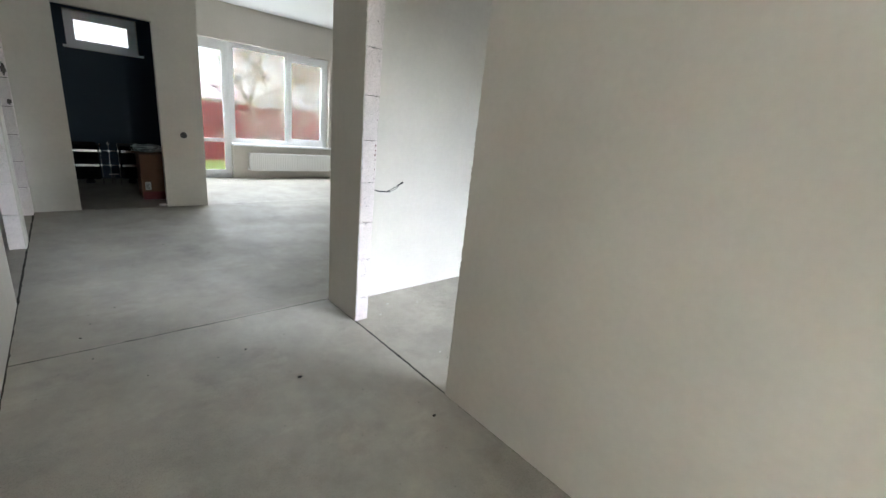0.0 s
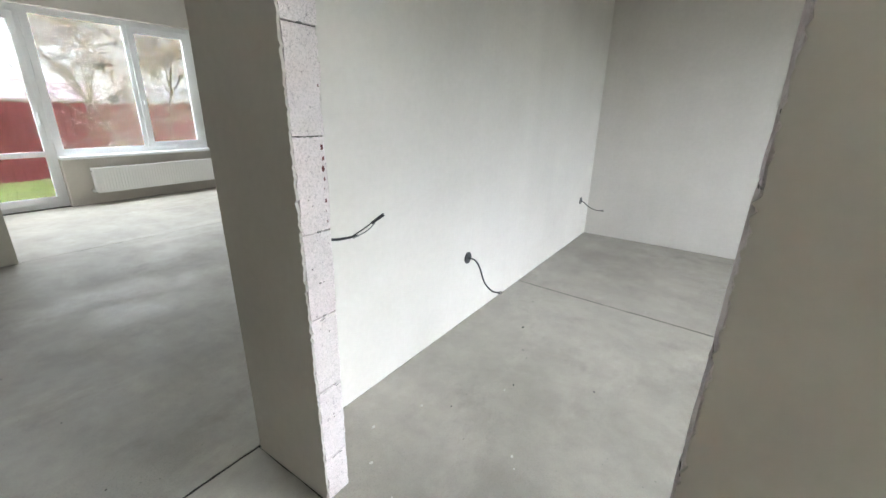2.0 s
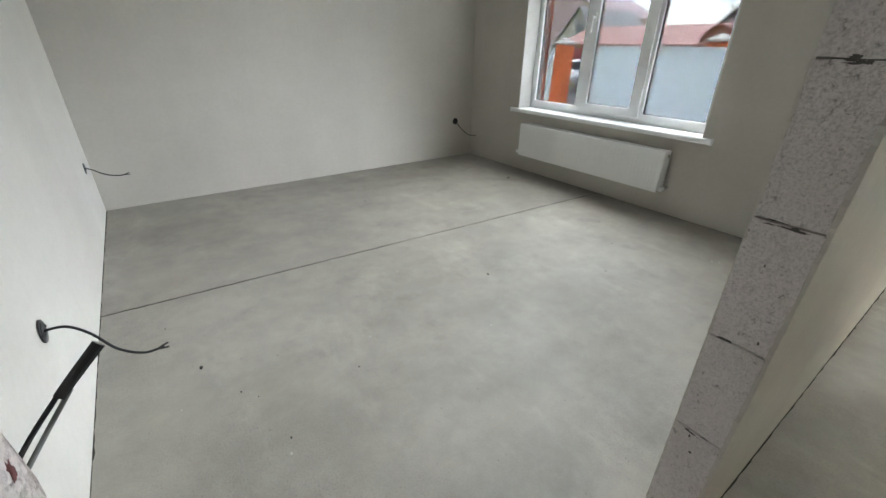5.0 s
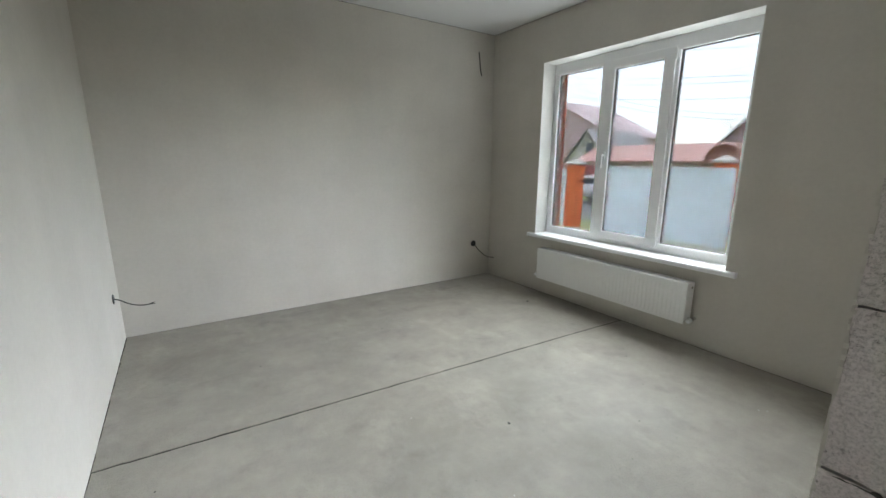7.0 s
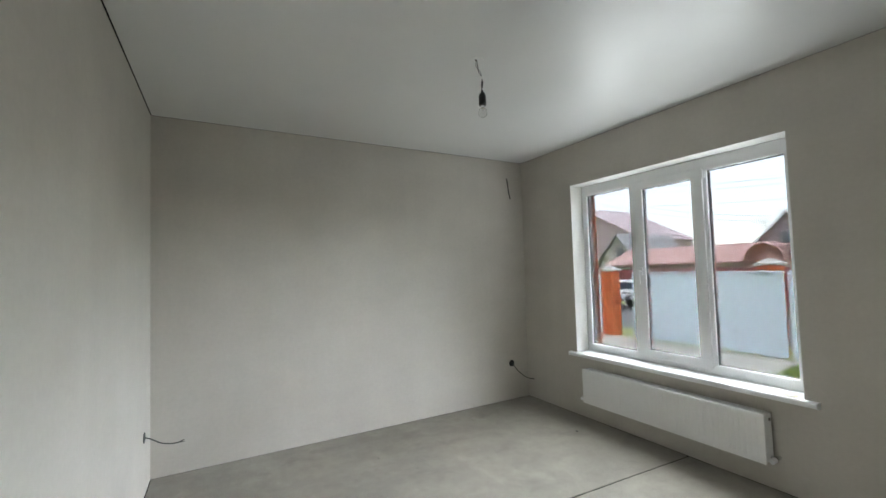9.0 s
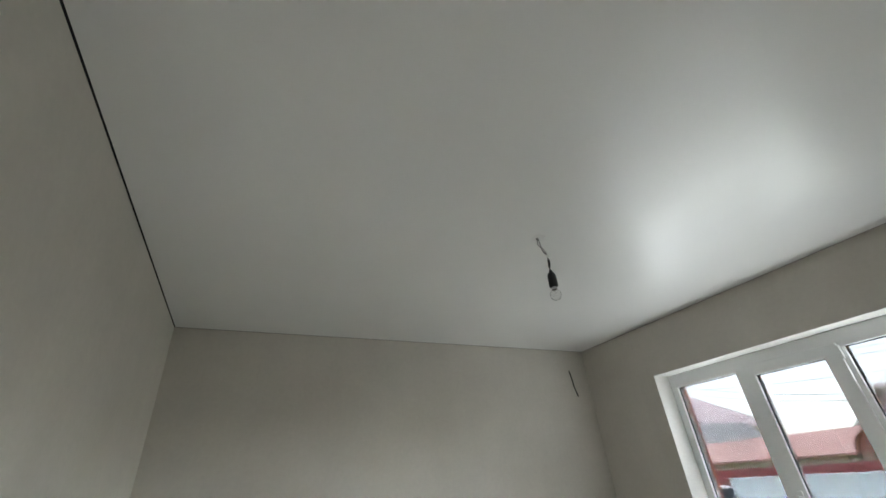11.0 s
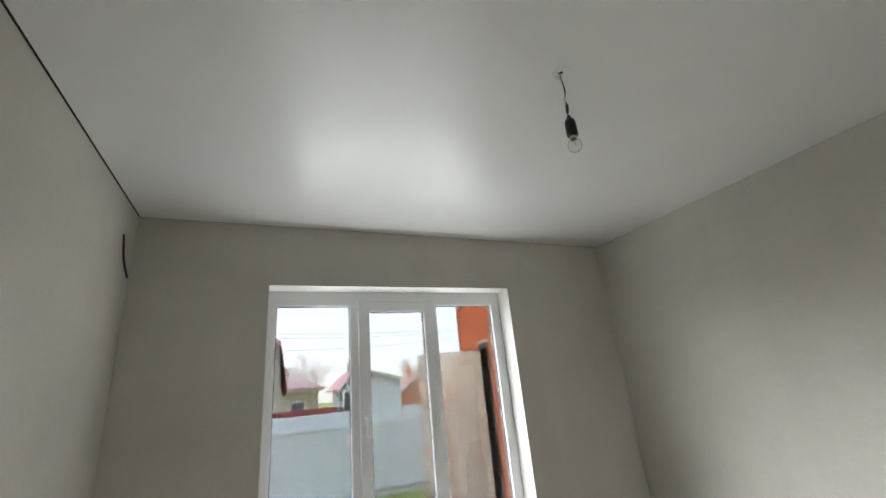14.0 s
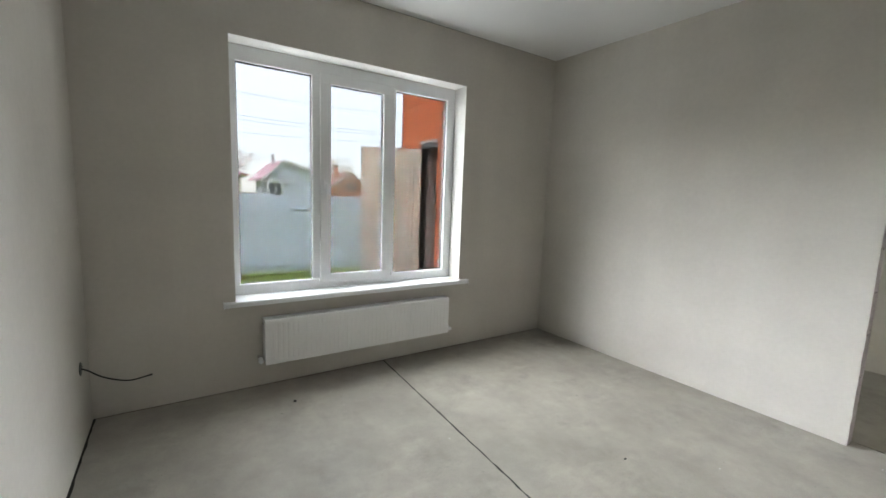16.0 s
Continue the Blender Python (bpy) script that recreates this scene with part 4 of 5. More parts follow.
for i in range(7):
    bm = bmesh.new()
    bmesh.ops.create_grid(bm, x_segments=6, y_segments=6, size=0.5)
    a = rng.uniform(0, 3)
    for v in bm.verts:
        h = noise.noise(v.co * 3 + Vector((i * 2.7, 0, 0)))
        x, y = v.co.x * 0.24, v.co.y * 0.26
        v.co = Vector((-0.69 + x * math.cos(a) - y * math.sin(a), 7.62 + x * math.sin(a) + y * math.cos(a), 0.575 + 0.012 * i + 0.03 * abs(h)))
    part("sheet", bm, M_PAPER if i % 2 else M_GREYCABLE, rag)
rag2 = root("plastic_scrap", "white plastic scrap on the floor by the partition", "scrap")
bm = bmesh.new()
bmesh.ops.create_icosphere(bm, subdivisions=2, radius=1)
for v in bm.verts:
    f = 1 + 0.4 * noise.noise(v.co * 2.5)
    v.co = Vector((-0.655 + v.co.x * 0.04 * f, 7.03 + v.co.y * 0.05 * f, max(0.001, 0.018 + v.co.z * 0.02 * f)))
part("film", bm, M_PAPER, rag2)
rack = root("hardware_rack", "low black rack with chrome rails and clamps", "rack")
for x0, x1 in ((-1.75, -1.13), (-0.90, -0.40)):
    c = boxpart("case", (x0, 8.52, 0.07, x1, 8.95, 0.53), M_CASE, rack, 0.02, "black padded case")
    for z in (0.458, 0.262):
        boxpart("trim_strip", (x0 + 0.01, 8.512, z - 0.016, x1 - 0.01, 8.5195, z + 0.016), M_CHROME, c, 0.002, "bright metal strip")
    for x in (x0 + 0.12, x1 - 0.12):
        part("foot", lathe(bmesh.new(), [(0.05, 0.0), (0.055, 0.02), (0.03, 0.06), (0.03, 0.075)], x, 8.66, 14), M_BLACK, c)
for z in (0.458, 0.262):
    part("rail", tube(bmesh.new(), [(-1.14, 8.56, z), (-0.88, 8.56, z)], 0.007, n=10), M_CHROME, rack, "thin chrome rail", True)
for x, h in ((-1.115, 0.55), (-1.02, 0.57), (-0.92, 0.55)):
    part("post", tube(bmesh.new(), [(x, 8.55, 0.0), (x, 8.55, h)], 0.005, n=8), M_CHROME, rack, "thin chrome post", True)
    part("knob", lathe(bmesh.new(), [(0.008, h - 0.03), (0.018, h - 0.022), (0.018, h - 0.004), (0.008, h + 0.006)], x, 8.55, 12), M_CHROME, rack, "chrome knob")
    for z in (0.458, 0.262):
        boxpart("clamp", (x - 0.012, 8.532, z - 0.014, x + 0.012, 8.57, z + 0.014), M_CHROME, rack, 0.004)
part("t_handle", tube(tube(bmesh.new(), [(-1.05, 8.50, 0.145), (-0.94, 8.50, 0.145)], 0.007, n=8), [(-0.995, 8.50, 0.0), (-0.995, 8.50, 0.14)], 0.006, n=8), M_CHROME, rack, "chrome T-shaped handle")
cab = root("wall_cabinet", "blue-grey narrow cabinet hung on the navy wall", "cabinet")
boxpart("carcass", (-1.74, 8.84, 1.52, -1.42, NW - 0.011, 2.24), M_CABINET, cab, 0.006)
boxpart("door", (-1.735, 8.82, 1.525, -1.425, 8.838, 2.235), M_CABINET, cab, 0.003)

# ---- chips and crumbs on the floor ----
def chip(x, y, s, material):
    d = root("plaster_chip", "small chip of building debris on the screed", "debris", "floor chips")
    bm = bmesh.new()
    bmesh.ops.create_icosphere(bm, subdivisions=1, radius=1)
    o = Vector((x * 7, y * 5, 0))
    for v in bm.verts:
        f = 1 + 0.6 * noise.noise(v.co * 1.7 + o)
        v.co = Vector((x + v.co.x * s * f, y + v.co.y * s * 0.7 * f, max(0.0003, s * 0.3 + v.co.z * s * 0.45 * f)))
    part("chip", bm, material, d)


M_CHIPD, M_CHIPL = mat("dark_chip", (0.03, 0.028, 0.026), 0.9), mat("pale_chip", (0.62, 0.6, 0.55), 0.9)
for x, y, s in ((1.252, 1.846, 0.010), (1.335, 3.312, 0.011), (-0.675, 2.962, 0.012), (2.62, 0.36, 0.014), (-0.82, 3.36, 0.008), (-1.5, 3.9, 0.008), (-0.28, 2.35, 0.012)):
    chip(x, y, s, M_CHIPD)
for i in range(42):
    x, y = rng.uniform(0.1, 3.5), rng.uniform(0.2, 3.5)
    chip(x, y, rng.uniform(0.0025, 0.006), M_CHIPL if rng.random() < 0.5 else M_CHIPD)
for i in range(10):
    chip(rng.uniform(-0.1, 0.6), rng.uniform(2.4, 3.5), rng.uniform(0.004, 0.009), M_CHIPL)
for i in range(14):
    chip(rng.uniform(-1.5, -0.2), rng.uniform(2.2, 5.5), rng.uniform(0.003, 0.006), M_CHIPD)

# ---- outside: ground, paving, road ----
GZ = -0.75
ground = tagged(mesh_ob("ground", box(bmesh.new(), -400, -400, GZ - 0.5, 400, 400, GZ), M_GRASS), "patchy spring grass round the house", "ground", kind="structure")
tagged(mesh_ob("pavement", box(bmesh.new(), 3.9, -7.9, GZ - 0.1, 9.2, -0.5, GZ + 0.03), M_PAVE), "pale concrete paving inside the gate", "pavement", kind="structure")
tagged(mesh_ob("road", box(bmesh.new(), -200, -17.5, GZ - 0.1, 200, -9.6, GZ + 0.012), M_ROAD), "dusty grey lane beyond the fence", "road", kind="structure")


def tuft_field(name, x0, x1, y0, y1, n, h):
    verts, faces = [], []
    for i in range(n):
        x, y = rng.uniform(x0, x1), rng.uniform(y0, y1)
        hh = h * rng.uniform(0.5, 1.2)
        a = rng.uniform(0, 6.28)
        dx, dy = 0.012 * math.cos(a), 0.012 * math.sin(a)
        lx, ly = rng.uniform(-0.05, 0.05), rng.uniform(-0.05, 0.05)
        k = len(verts)
        verts += [(x - dx, y - dy, GZ), (x + dx, y + dy, GZ), (x + lx, y + ly, GZ + hh)]
        faces.append((k, k + 1, k + 2))
    me = bpy.data.meshes.new(name)
    me.from_pydata(verts, [], faces)
    me.materials.append(M_BLADE)
    tagged(new(name, me), "fresh green blades of spring grass", "grass", kind="stuff")


tuft_field("grass", -7.0, 3.9, -8.0, -4.0, 26000, 0.11)
tuft_field("grass_back", 0.0, 6.0, 13.0, 16.8, 3000, 0.07)


# ---- fences and gate ----
def corrugated(x0, x1, y, z0, z1, pitch, depth, step=0.0):
    """A trapezoid-profiled sheet standing along x."""
    bm = bmesh.new()
    pts, x = [], x0
    while x < x1:
        for f, d in ((0.0, 0), (0.42, 0), (0.55, 1), (0.87, 1)):
            if x + f * pitch <= x1:
                pts.append((x + f * pitch, y + d * depth))
        x += pitch
    lo = [bm.verts.new((a, b, z0)) for a, b in pts]
    hi = [bm.verts.new((a, b, z1)) for a, b in pts]
    lo2 = [bm.verts.new((a, b - 0.004, z0)) for a, b in pts]
    hi2 = [bm.verts.new((a, b - 0.004, z1)) for a, b in pts]
    for i in range(len(pts) - 1):
        bm.faces.new((lo[i + 1], lo[i], hi[i], hi[i + 1]))
        bm.faces.new((lo2[i], lo2[i + 1], hi2[i + 1], hi2[i]))
        bm.faces.new((hi[i], hi2[i], hi2[i + 1], hi[i + 1]))
    return bm


FTOP = 1.275
fence = root("fence", "pale blue-grey corrugated steel fence with two rails", "fence")
x = -16.0
while x < 4.2:
    x1 = min(x + 2.4, 4.2)
    part("sheet", corrugated(x + 0.004, x1 - 0.004, -8.03, GZ + 0.04, FTOP, 0.115, 0.018), M_FENCE, fence)
    part("post", box(bmesh.new(), x - 0.03, -7.985, GZ - 0.2, x + 0.03, -7.925, FTOP - 0.02, 0.004), M_FENCE, fence)
    for z in (0.93, -0.50):
        part("rail", box(bmesh.new(), x, -8.005, z - 0.02, x1, -7.965, z + 0.02, 0.003), M_FENCE, fence)
    x = x1
gate = root("sliding_gate", "pale blue-grey sheet-steel gate with a tube frame", "gate")
part("panel", corrugated(4.25, 8.10, -7.99, GZ + 0.09, FTOP - 0.02, 0.115, -0.010), M_FENCE, gate)
for x in (4.25, 8.06):
    boxpart("stile", (x, -7.984, GZ + 0.06, x + 0.045, -7.944, FTOP), M_FENCE, gate, 0.004)
for z in (GZ + 0.06, 0.29, FTOP - 0.04):
    boxpart("crossbar", (4.295, -7.982, z, 8.06, -7.946, z + 0.04), M_FENCE, gate, 0.004)
for x in (4.6, 7.7):
    boxpart("roller", (x - 0.06, -8.02, GZ + 0.03, x + 0.06, -7.93, GZ + 0.065), M_STEEL, gate, 0.004)


def pillar(x0, y0, x1, y1, top):
    """A brick gate pillar, course by course, under a pyramid cap."""
    p = root("gate_pillar", "orange brick gate pillar with a pale pyramid cap", "pillar", "gate pillars")
    boxpart("core", (x0 + 0.008, y0 + 0.008, GZ - 0.1, x1 - 0.008, y1 - 0.008, top), M_BRICKJ, p)
    z, i = GZ + 0.02, 0
    while z + 0.09 <= top + 0.01:
        c = (x0 + x1) / 2 if i % 2 else x0 + 0.25
        for a, b in ((x0, c - 0.005), (c + 0.005, x1)):
            boxpart("brick", (a, y0, z, b, y1, z + 0.088), M_BRICK, p)
        z, i = z + 0.1, i + 1
    bm = bmesh.new()
    e = 0.05
    base = [bm.verts.new(q) for q in ((x0 - e, y0 - e, top), (x1 + e, y0 - e, top), (x1 + e, y1 + e, top), (x0 - e, y1 + e, top))]
    up = [bm.verts.new((v.co.x, v.co.y, top + 0.05)) for v in base]
    tip = bm.verts.new(((x0 + x1) / 2, (y0 + y1) / 2, top + 0.19))
    bm.faces.new(base[::-1])
    for k in range(4):
        bm.faces.new((base[k], base[(k + 1) % 4], up[(k + 1) % 4], up[k]))
        bm.faces.new((up[k], up[(k + 1) % 4], tip))
    part("cap", bm, M_RENDER, p, "pale grey pyramid cap")


pillar(8.73, -8.20, 9.13, -7.80, 1.32)
pillar(4.44, -8.52, 4.82, -8.12, 1.40)
wicket = root("wicket_gate", "pale steel wicket beside the brick pillar", "gate")
part("sheet", corrugated(9.17, 12.5, -8.03, GZ + 0.04, FTOP - 0.08, 0.115, 0.018), M_FENCE, wicket)
for z in (0.9, -0.5):
    boxpart("rail", (9.14, -8.005, z - 0.02, 12.5, -7.965, z + 0.02), M_FENCE, wicket)
rf = root("red_fence", "dark red corrugated steel fence across the lane", "fence")
for i in range(12):
    x = -0.5 + 3.6 * i
    part("sheet", corrugated(x + 0.005, x + 3.595, -19.0, GZ + 0.05, 1.22 + 0.012 * (i % 3), 0.2, 0.02), M_REDFENCE, rf)
    part("post", box(bmesh.new(), x - 0.03, -18.97, GZ - 0.2, x + 0.03, -18.9, 1.2), M_REDFENCE, rf)
bf = root("back_fence", "dark red corrugated steel fence behind the terrace", "fence")
for i in range(12):
    x = -8 + 2.4 * i
    part("sheet", corrugated(x + 0.004, x + 2.396, 16.9, GZ + 0.03, 1.16 + 0.01 * (i % 2), 0.2, -0.02), M_REDFENCE, bf)
    part("post", box(bmesh.new(), x - 0.03, 16.94, GZ - 0.2, x + 0.03, 17.0, 1.1), M_REDFENCE, bf)


# ---- brickwork of the house by the window and at the entrance ----
COURSE = 0.1
def brick_run(parent, axis, face, back, a0, a1, z0, z1, limit=400):
    """Courses of stretchers on a face; axis 0 runs along x, 1 along y."""
    z, i = z0, 0
    shared = {}
    while z + 0.05 < z1:
        a = a0 - (0.13 if i % 2 else 0.0)
        while a < a1 - 0.02:
            p, q = max(a, a0), min(a + 0.25, a1)
            if q - p > 0.03:
                w = round(q - p, 3)
                if w not in shared:
                    d = abs(back - face)
                    bm = box(bmesh.new(), 0, 0, 0, *( (w, d, 0.088) if axis == 0 else (d, w, 0.088)))
                    bmesh.ops.bevel(bm, geom=list(bm.edges), offset=0.003, segments=1, affect="EDGES")
                    me = bpy.data.meshes.new("brick")
                    bm.to_mesh(me)
                    bm.free()
                    me.materials.append(M_BRICK)
                    shared[w] = me
                o = new("brick", shared[w])
                o.parent = parent
                lo = min(face, back)
                o.location = (p, lo, z) if axis == 0 else (lo, p, z)
            a += 0.26
        z, i = z + COURSE, i + 1


BO0, BO1 = 1.072, 2.985
bw = wall("wall_brick_south", [(0.0, -0.44, GZ, BO0 - 0.008, -0.33, 3.2), (BO1 + 0.008, -0.44, GZ, 4.22, -0.33, 3.2), (BO0 - 0.008, -0.44, GZ, BO1 + 0.008, -0.33, 0.53), (BO0 - 0.008, -0.44, 2.335, BO1 + 0.008, -0.33, 3.2)], M_BRICKJ, "orange facing brickwork round the bedroom window")
brick_run(bw, 0, -0.45, -0.335, BO1, BO1 + 0.51, 0.55, 2.35)
brick_run(bw, 0, -0.45, -0.335, BO0 - 0.51, BO0, 0.55, 2.35)
tagged(mesh_ob("outer_sill", box(bmesh.new(), BO0, -0.50, 0.545, BO1, FY - 0.07, 0.575), M_PVC), "white metal outer sill below the window", "window sill", kind="structure")
be = wall("wall_brick_entrance", [(0.0, -1.30, GZ, 0.12, -0.445, 3.2), (0.0, -2.915, GZ, 0.12, -2.38, 3.2), (0.0, -2.38, 2.13, 0.12, -1.30, 3.2), (0.0, -2.38, GZ, 0.12, -1.30, -0.06)], M_BRICKJ, "orange facing brickwork beside the entrance door")
brick_run(be, 1, 0.1255, 0.02, -2.92, -1.1, 2.13, 3.2)
brick_run(be, 1, 0.1255, 0.02, -2.92, -2.39, 1.03, 2.12)
brick_run(be, 1, 0.1255, 0.02, -1.29, -0.46, 0.53, 2.12)
wall("wall_brick_gable", [(-5.2, -3.03, GZ, 0.128, -2.922, 3.2), (4.10, -0.33, GZ, 4.22, 9.57, 3.2), (-5.32, -3.03, GZ, -5.2, 9.57, 3.2), (-5.2, 9.45, GZ, LX0 - 0.05, 9.57, 1.70), (LX1 + 0.05, 9.45, GZ, 4.10, 9.57, 3.2)], M_BRICKJ, "orange facing brickwork of the house")
wall("roof_eaves", [(-5.5, -0.30, 3.2, 4.6, 9.9, 3.3), (-5.5, -3.2, 3.2, 0.2, -0.30, 3.3)], M_TRIM, "white boarded eaves of the house")
porch = wall("porch_slab", [(0.13, -3.1, GZ, 1.5, -0.46, -0.06)], M_PAVE, "pale concrete entrance landing")

# ---- entrance door ----
door = thing("entrance_door", (0.16, -2.30, -0.045), "cream steel entrance door standing wide open", "door")
door.rotation_euler = (0, 0, math.atan2(-0.46, 0.766))
LW, LH = 0.895, 2.10
leaf = boxpart("leaf", (0.0, -0.07, 0.0, LW, -0.006, LH), M_STEEL, door, 0.006, "dark steel leaf edge")
lin = boxpart("lining", (0.012, -0.006, 0.01, LW - 0.008, 0.004, LH - 0.012), M_CREAM, door, 0.003, "cream moulded lining")


def raised(u0, u1, z0, z1):
    """A raised field with a sloped edge."""
    bm = bmesh.new()
    e, h = 0.016, 0.010
    lo = [bm.verts.new((u, 0.003, z)) for u, z in ((u0, z0), (u1, z0), (u1, z1), (u0, z1))]
    md = [bm.verts.new((u, 0.003 + h, z)) for u, z in ((u0 + e, z0 + e), (u1 - e, z0 + e), (u1 - e, z1 - e), (u0 + e, z1 - e))]
    inn = [bm.verts.new((u, 0.003 + h * 0.55, z)) for u, z in ((u0 + 2 * e, z0 + 2 * e), (u1 - 2 * e, z0 + 2 * e), (u1 - 2 * e, z1 - 2 * e), (u0 + 2 * e, z1 - 2 * e))]
    for A, B in ((lo, md), (md, inn)):
        for k in range(4):
            bm.faces.new((A[k], A[(k + 1) % 4], B[(k + 1) % 4], B[k]))
    bm.faces.new(inn)
    bmesh.ops.recalc_face_normals(bm, faces=bm.faces)
    return bm


for i in range(10):
    z = 0.10 + 0.196 * i
    part("panel", raised(LW - 0.29, LW - 0.145, z, z + 0.160), M_CREAM, lin)
    part("panel", raised(0.13, 0.28, z, z + 0.160), M_CREAM, lin)
part("panel", raised(0.34, 0.545, 0.10, 1.62), M_CREAM, lin)
part("panel", raised(0.34, 0.545, 1.68, 2.02), M_CREAM, lin)
for z in (1.42, 0.85):
    bm = bmesh.new()
    tube(bm, [(LW - 0.055, 0.003, z), (LW - 0.055, 0.012, z)], 0.030, 0.027, n=20)
    part("escutcheon", bm, M_COPPER, door, "copper lock escutcheon")
bm = bmesh.new()
tube(bm, [(LW - 0.055, 0.003, 0.96), (LW - 0.055, 0.012, 0.96)], 0.026, n=16)
tube(bm, [(LW - 0.055, 0.010, 0.96), (LW - 0.055, 0.055, 0.96), (LW - 0.08, 0.06, 0.96), (LW - 0.19, 0.06, 0.955)], 0.009, n=10)
part("handle", bm, M_CHROME, door, "chrome lever handle")
bm = bmesh.new()
tube(bm, [(0.44, 0.003, 1.60), (0.44, 0.010, 1.60)], 0.012, n=12)
part("peephole", bm, M_CHROME, door)
wall("door_reveal", [(-0.19, -2.378, -0.05, 0.066, -2.308, 2.05)], M_PLASTER, "plastered reveal of the entrance doorway")
dframe = root("door_frame", "dark brown steel frame of the entrance door", "door frame")
boxpart("jamb", (0.068, -2.375, -0.055, 0.15, -2.305, 2.12), M_STEEL, dframe, 0.006)
boxpart("jamb", (-0.02, -1.375, -0.055, 0.15, -1.305, 2.12), M_STEEL, dframe, 0.006)
boxpart("head", (-0.02, -2.304, 2.055, 0.15, -1.376, 2.12), M_STEEL, dframe, 0.006)
boxpart("trim", (0.133, -2.40, 2.125, 0.15, -1.28, 2.17), M_RENDER, dframe, 0.004, "pale grey filler above the frame")
for z in (0.25, 1.05, 1.85):
    bm = bmesh.new()
    tube(bm, [(0.158, -2.312, z - 0.06), (0.158, -2.312, z + 0.06)], 0.011, n=10)
    part("hinge", bm, M_STEEL, dframe)


# ---- neighbouring houses ----
def gable_house(x0, x1, y0, y1, eave, ridge, along, walls, roof, label, over=0.35, wins=(), trim=None, chimney=None):
    """A house with a pitched roof; along is the ridge's axis. wins: (face, a0, a1, z0, z1)."""
    h = root("house", label, "house", "neighbouring houses")
    boxpart("wall", (x0, y0, GZ - 0.1, x1, y1, eave), walls, h)
    cx, cy = (x0 + x1) / 2, (y0 + y1) / 2
    if along == "y":
        tri = [(x0, eave - 0.002), (x1, eave - 0.002), (cx, ridge)]
        for y in (y0, y1 - 0.2):
            part("gable", prism(bmesh.new(), tri, 1, y, y + 0.2), walls, h)
        sl = (ridge - eave) / (cx - x0)
        for s, e in ((-1, x0 - over), (1, x1 + over)):
            d = over * sl
            pl = [(cx, ridge + 0.02), (e, eave - d + 0.02), (e, eave - d + 0.14), (cx, ridge + 0.14)]
            part("roof_slope", prism(bmesh.new(), pl, 1, y0 - over, y1 + over), roof, h)
            if trim:
                part("barge_board", prism(bmesh.new(), [(cx, ridge - 0.10), (e, eave - d - 0.10), (e, eave - d + 0.13), (cx, ridge + 0.13)], 1, y1 + over, y1 + over + 0.04), trim, h)
    else:
        tri = [(y0, eave - 0.002), (y1, eave - 0.002), (cy, ridge)]
        for x in (x0, x1 - 0.2):
            part("gable", prism(bmesh.new(), tri, 0, x, x + 0.2), walls, h)
        sl = (ridge - eave) / (cy - y0)
        for e in (y0 - over, y1 + over):
            d = over * sl
            pl = [(cy, ridge + 0.02), (e, eave - d + 0.02), (e, eave - d + 0.14), (cy, ridge + 0.14)]
            part("roof_slope", prism(bmesh.new(), pl, 0, x0 - over, x1 + over), roof, h)
            if trim:
                for x in (x0 - over - 0.04, x1 + over):
                    part("barge_board", prism(bmesh.new(), [(cy, ridge - 0.10), (e, eave - d - 0.10), (e, eave - d + 0.13), (cy, ridge + 0.13)], 0, x, x + 0.04), trim, h)
    for face, a0, a1, z0, z1 in wins:
        if face == "n":
            w = boxpart("window", (a0, y1, z0, a1, y1 + 0.05, z1), M_TRIM, h, 0.0, "white-framed window")
            boxpart("pane", (a0 + 0.08, y1 + 0.05, z0 + 0.08, a1 - 0.08, y1 + 0.06, z1 - 0.08), M_DARKWIN, w)
        else:
            w = boxpart("window", (x0 - 0.05 if face == "w" else x1, a0, z0, x0 if face == "w" else x1 + 0.05, a1, z1), M_TRIM, h, 0.0, "white-framed window")
            xx = x0 - 0.06 if face == "w" else x1 + 0.05
            boxpart("pane", (xx, a0 + 0.08, z0 + 0.08, xx + 0.01, a1 - 0.08, z1 - 0.08), M_DARKWIN, w)
    if chimney:
        a, b, t = chimney
        c = boxpart("chimney", (a - 0.25, b - 0.25, eave, a + 0.25, b + 0.25, t), M_BRICK, h)
        boxpart("chimney_cap", (a - 0.32, b - 0.32, t, a + 0.32, b + 0.32, t + 0.1), M_RENDER, c)
    return h


gable_house(21.3, 25.3, -34.0, -27.0, 1.75, 4.1, "y", M_RENDER, M_ROOF_GREY, "small grey rendered house with a grey sheet roof", wins=(("n", 22.7, 23.5, 2.0, 3.1),))
gable_house(30.0, 48.0, -50.0, -40.0, 4.6, 9.2, "y", M_ROOF_MAUVE, M_ROOF_MAUVE, "large mauve-clad house under a mauve metal roof")
gable_house(10.9, 15.3, -40.0, -32.0, 2.7, 4.95, "y", M_SIDING, M_ROOF_MAUVE, "mauve-sided house with white-framed windows", wins=(("n", 12.7, 13.6, 2.6, 3.7),), trim=M_TRIM)
gable_house(-19.6, -13.6, -58.0, -50.0, 1.9, 4.15, "y", M_BRICKFAR, M_ROOF_BROWN, "brick house paled for distance haze, with a brown roof", wins=(("n", -17.4, -15.9, 1.7, 2.7),), trim=M_TRIM, chimney=(-15.6, -53, 5.0))


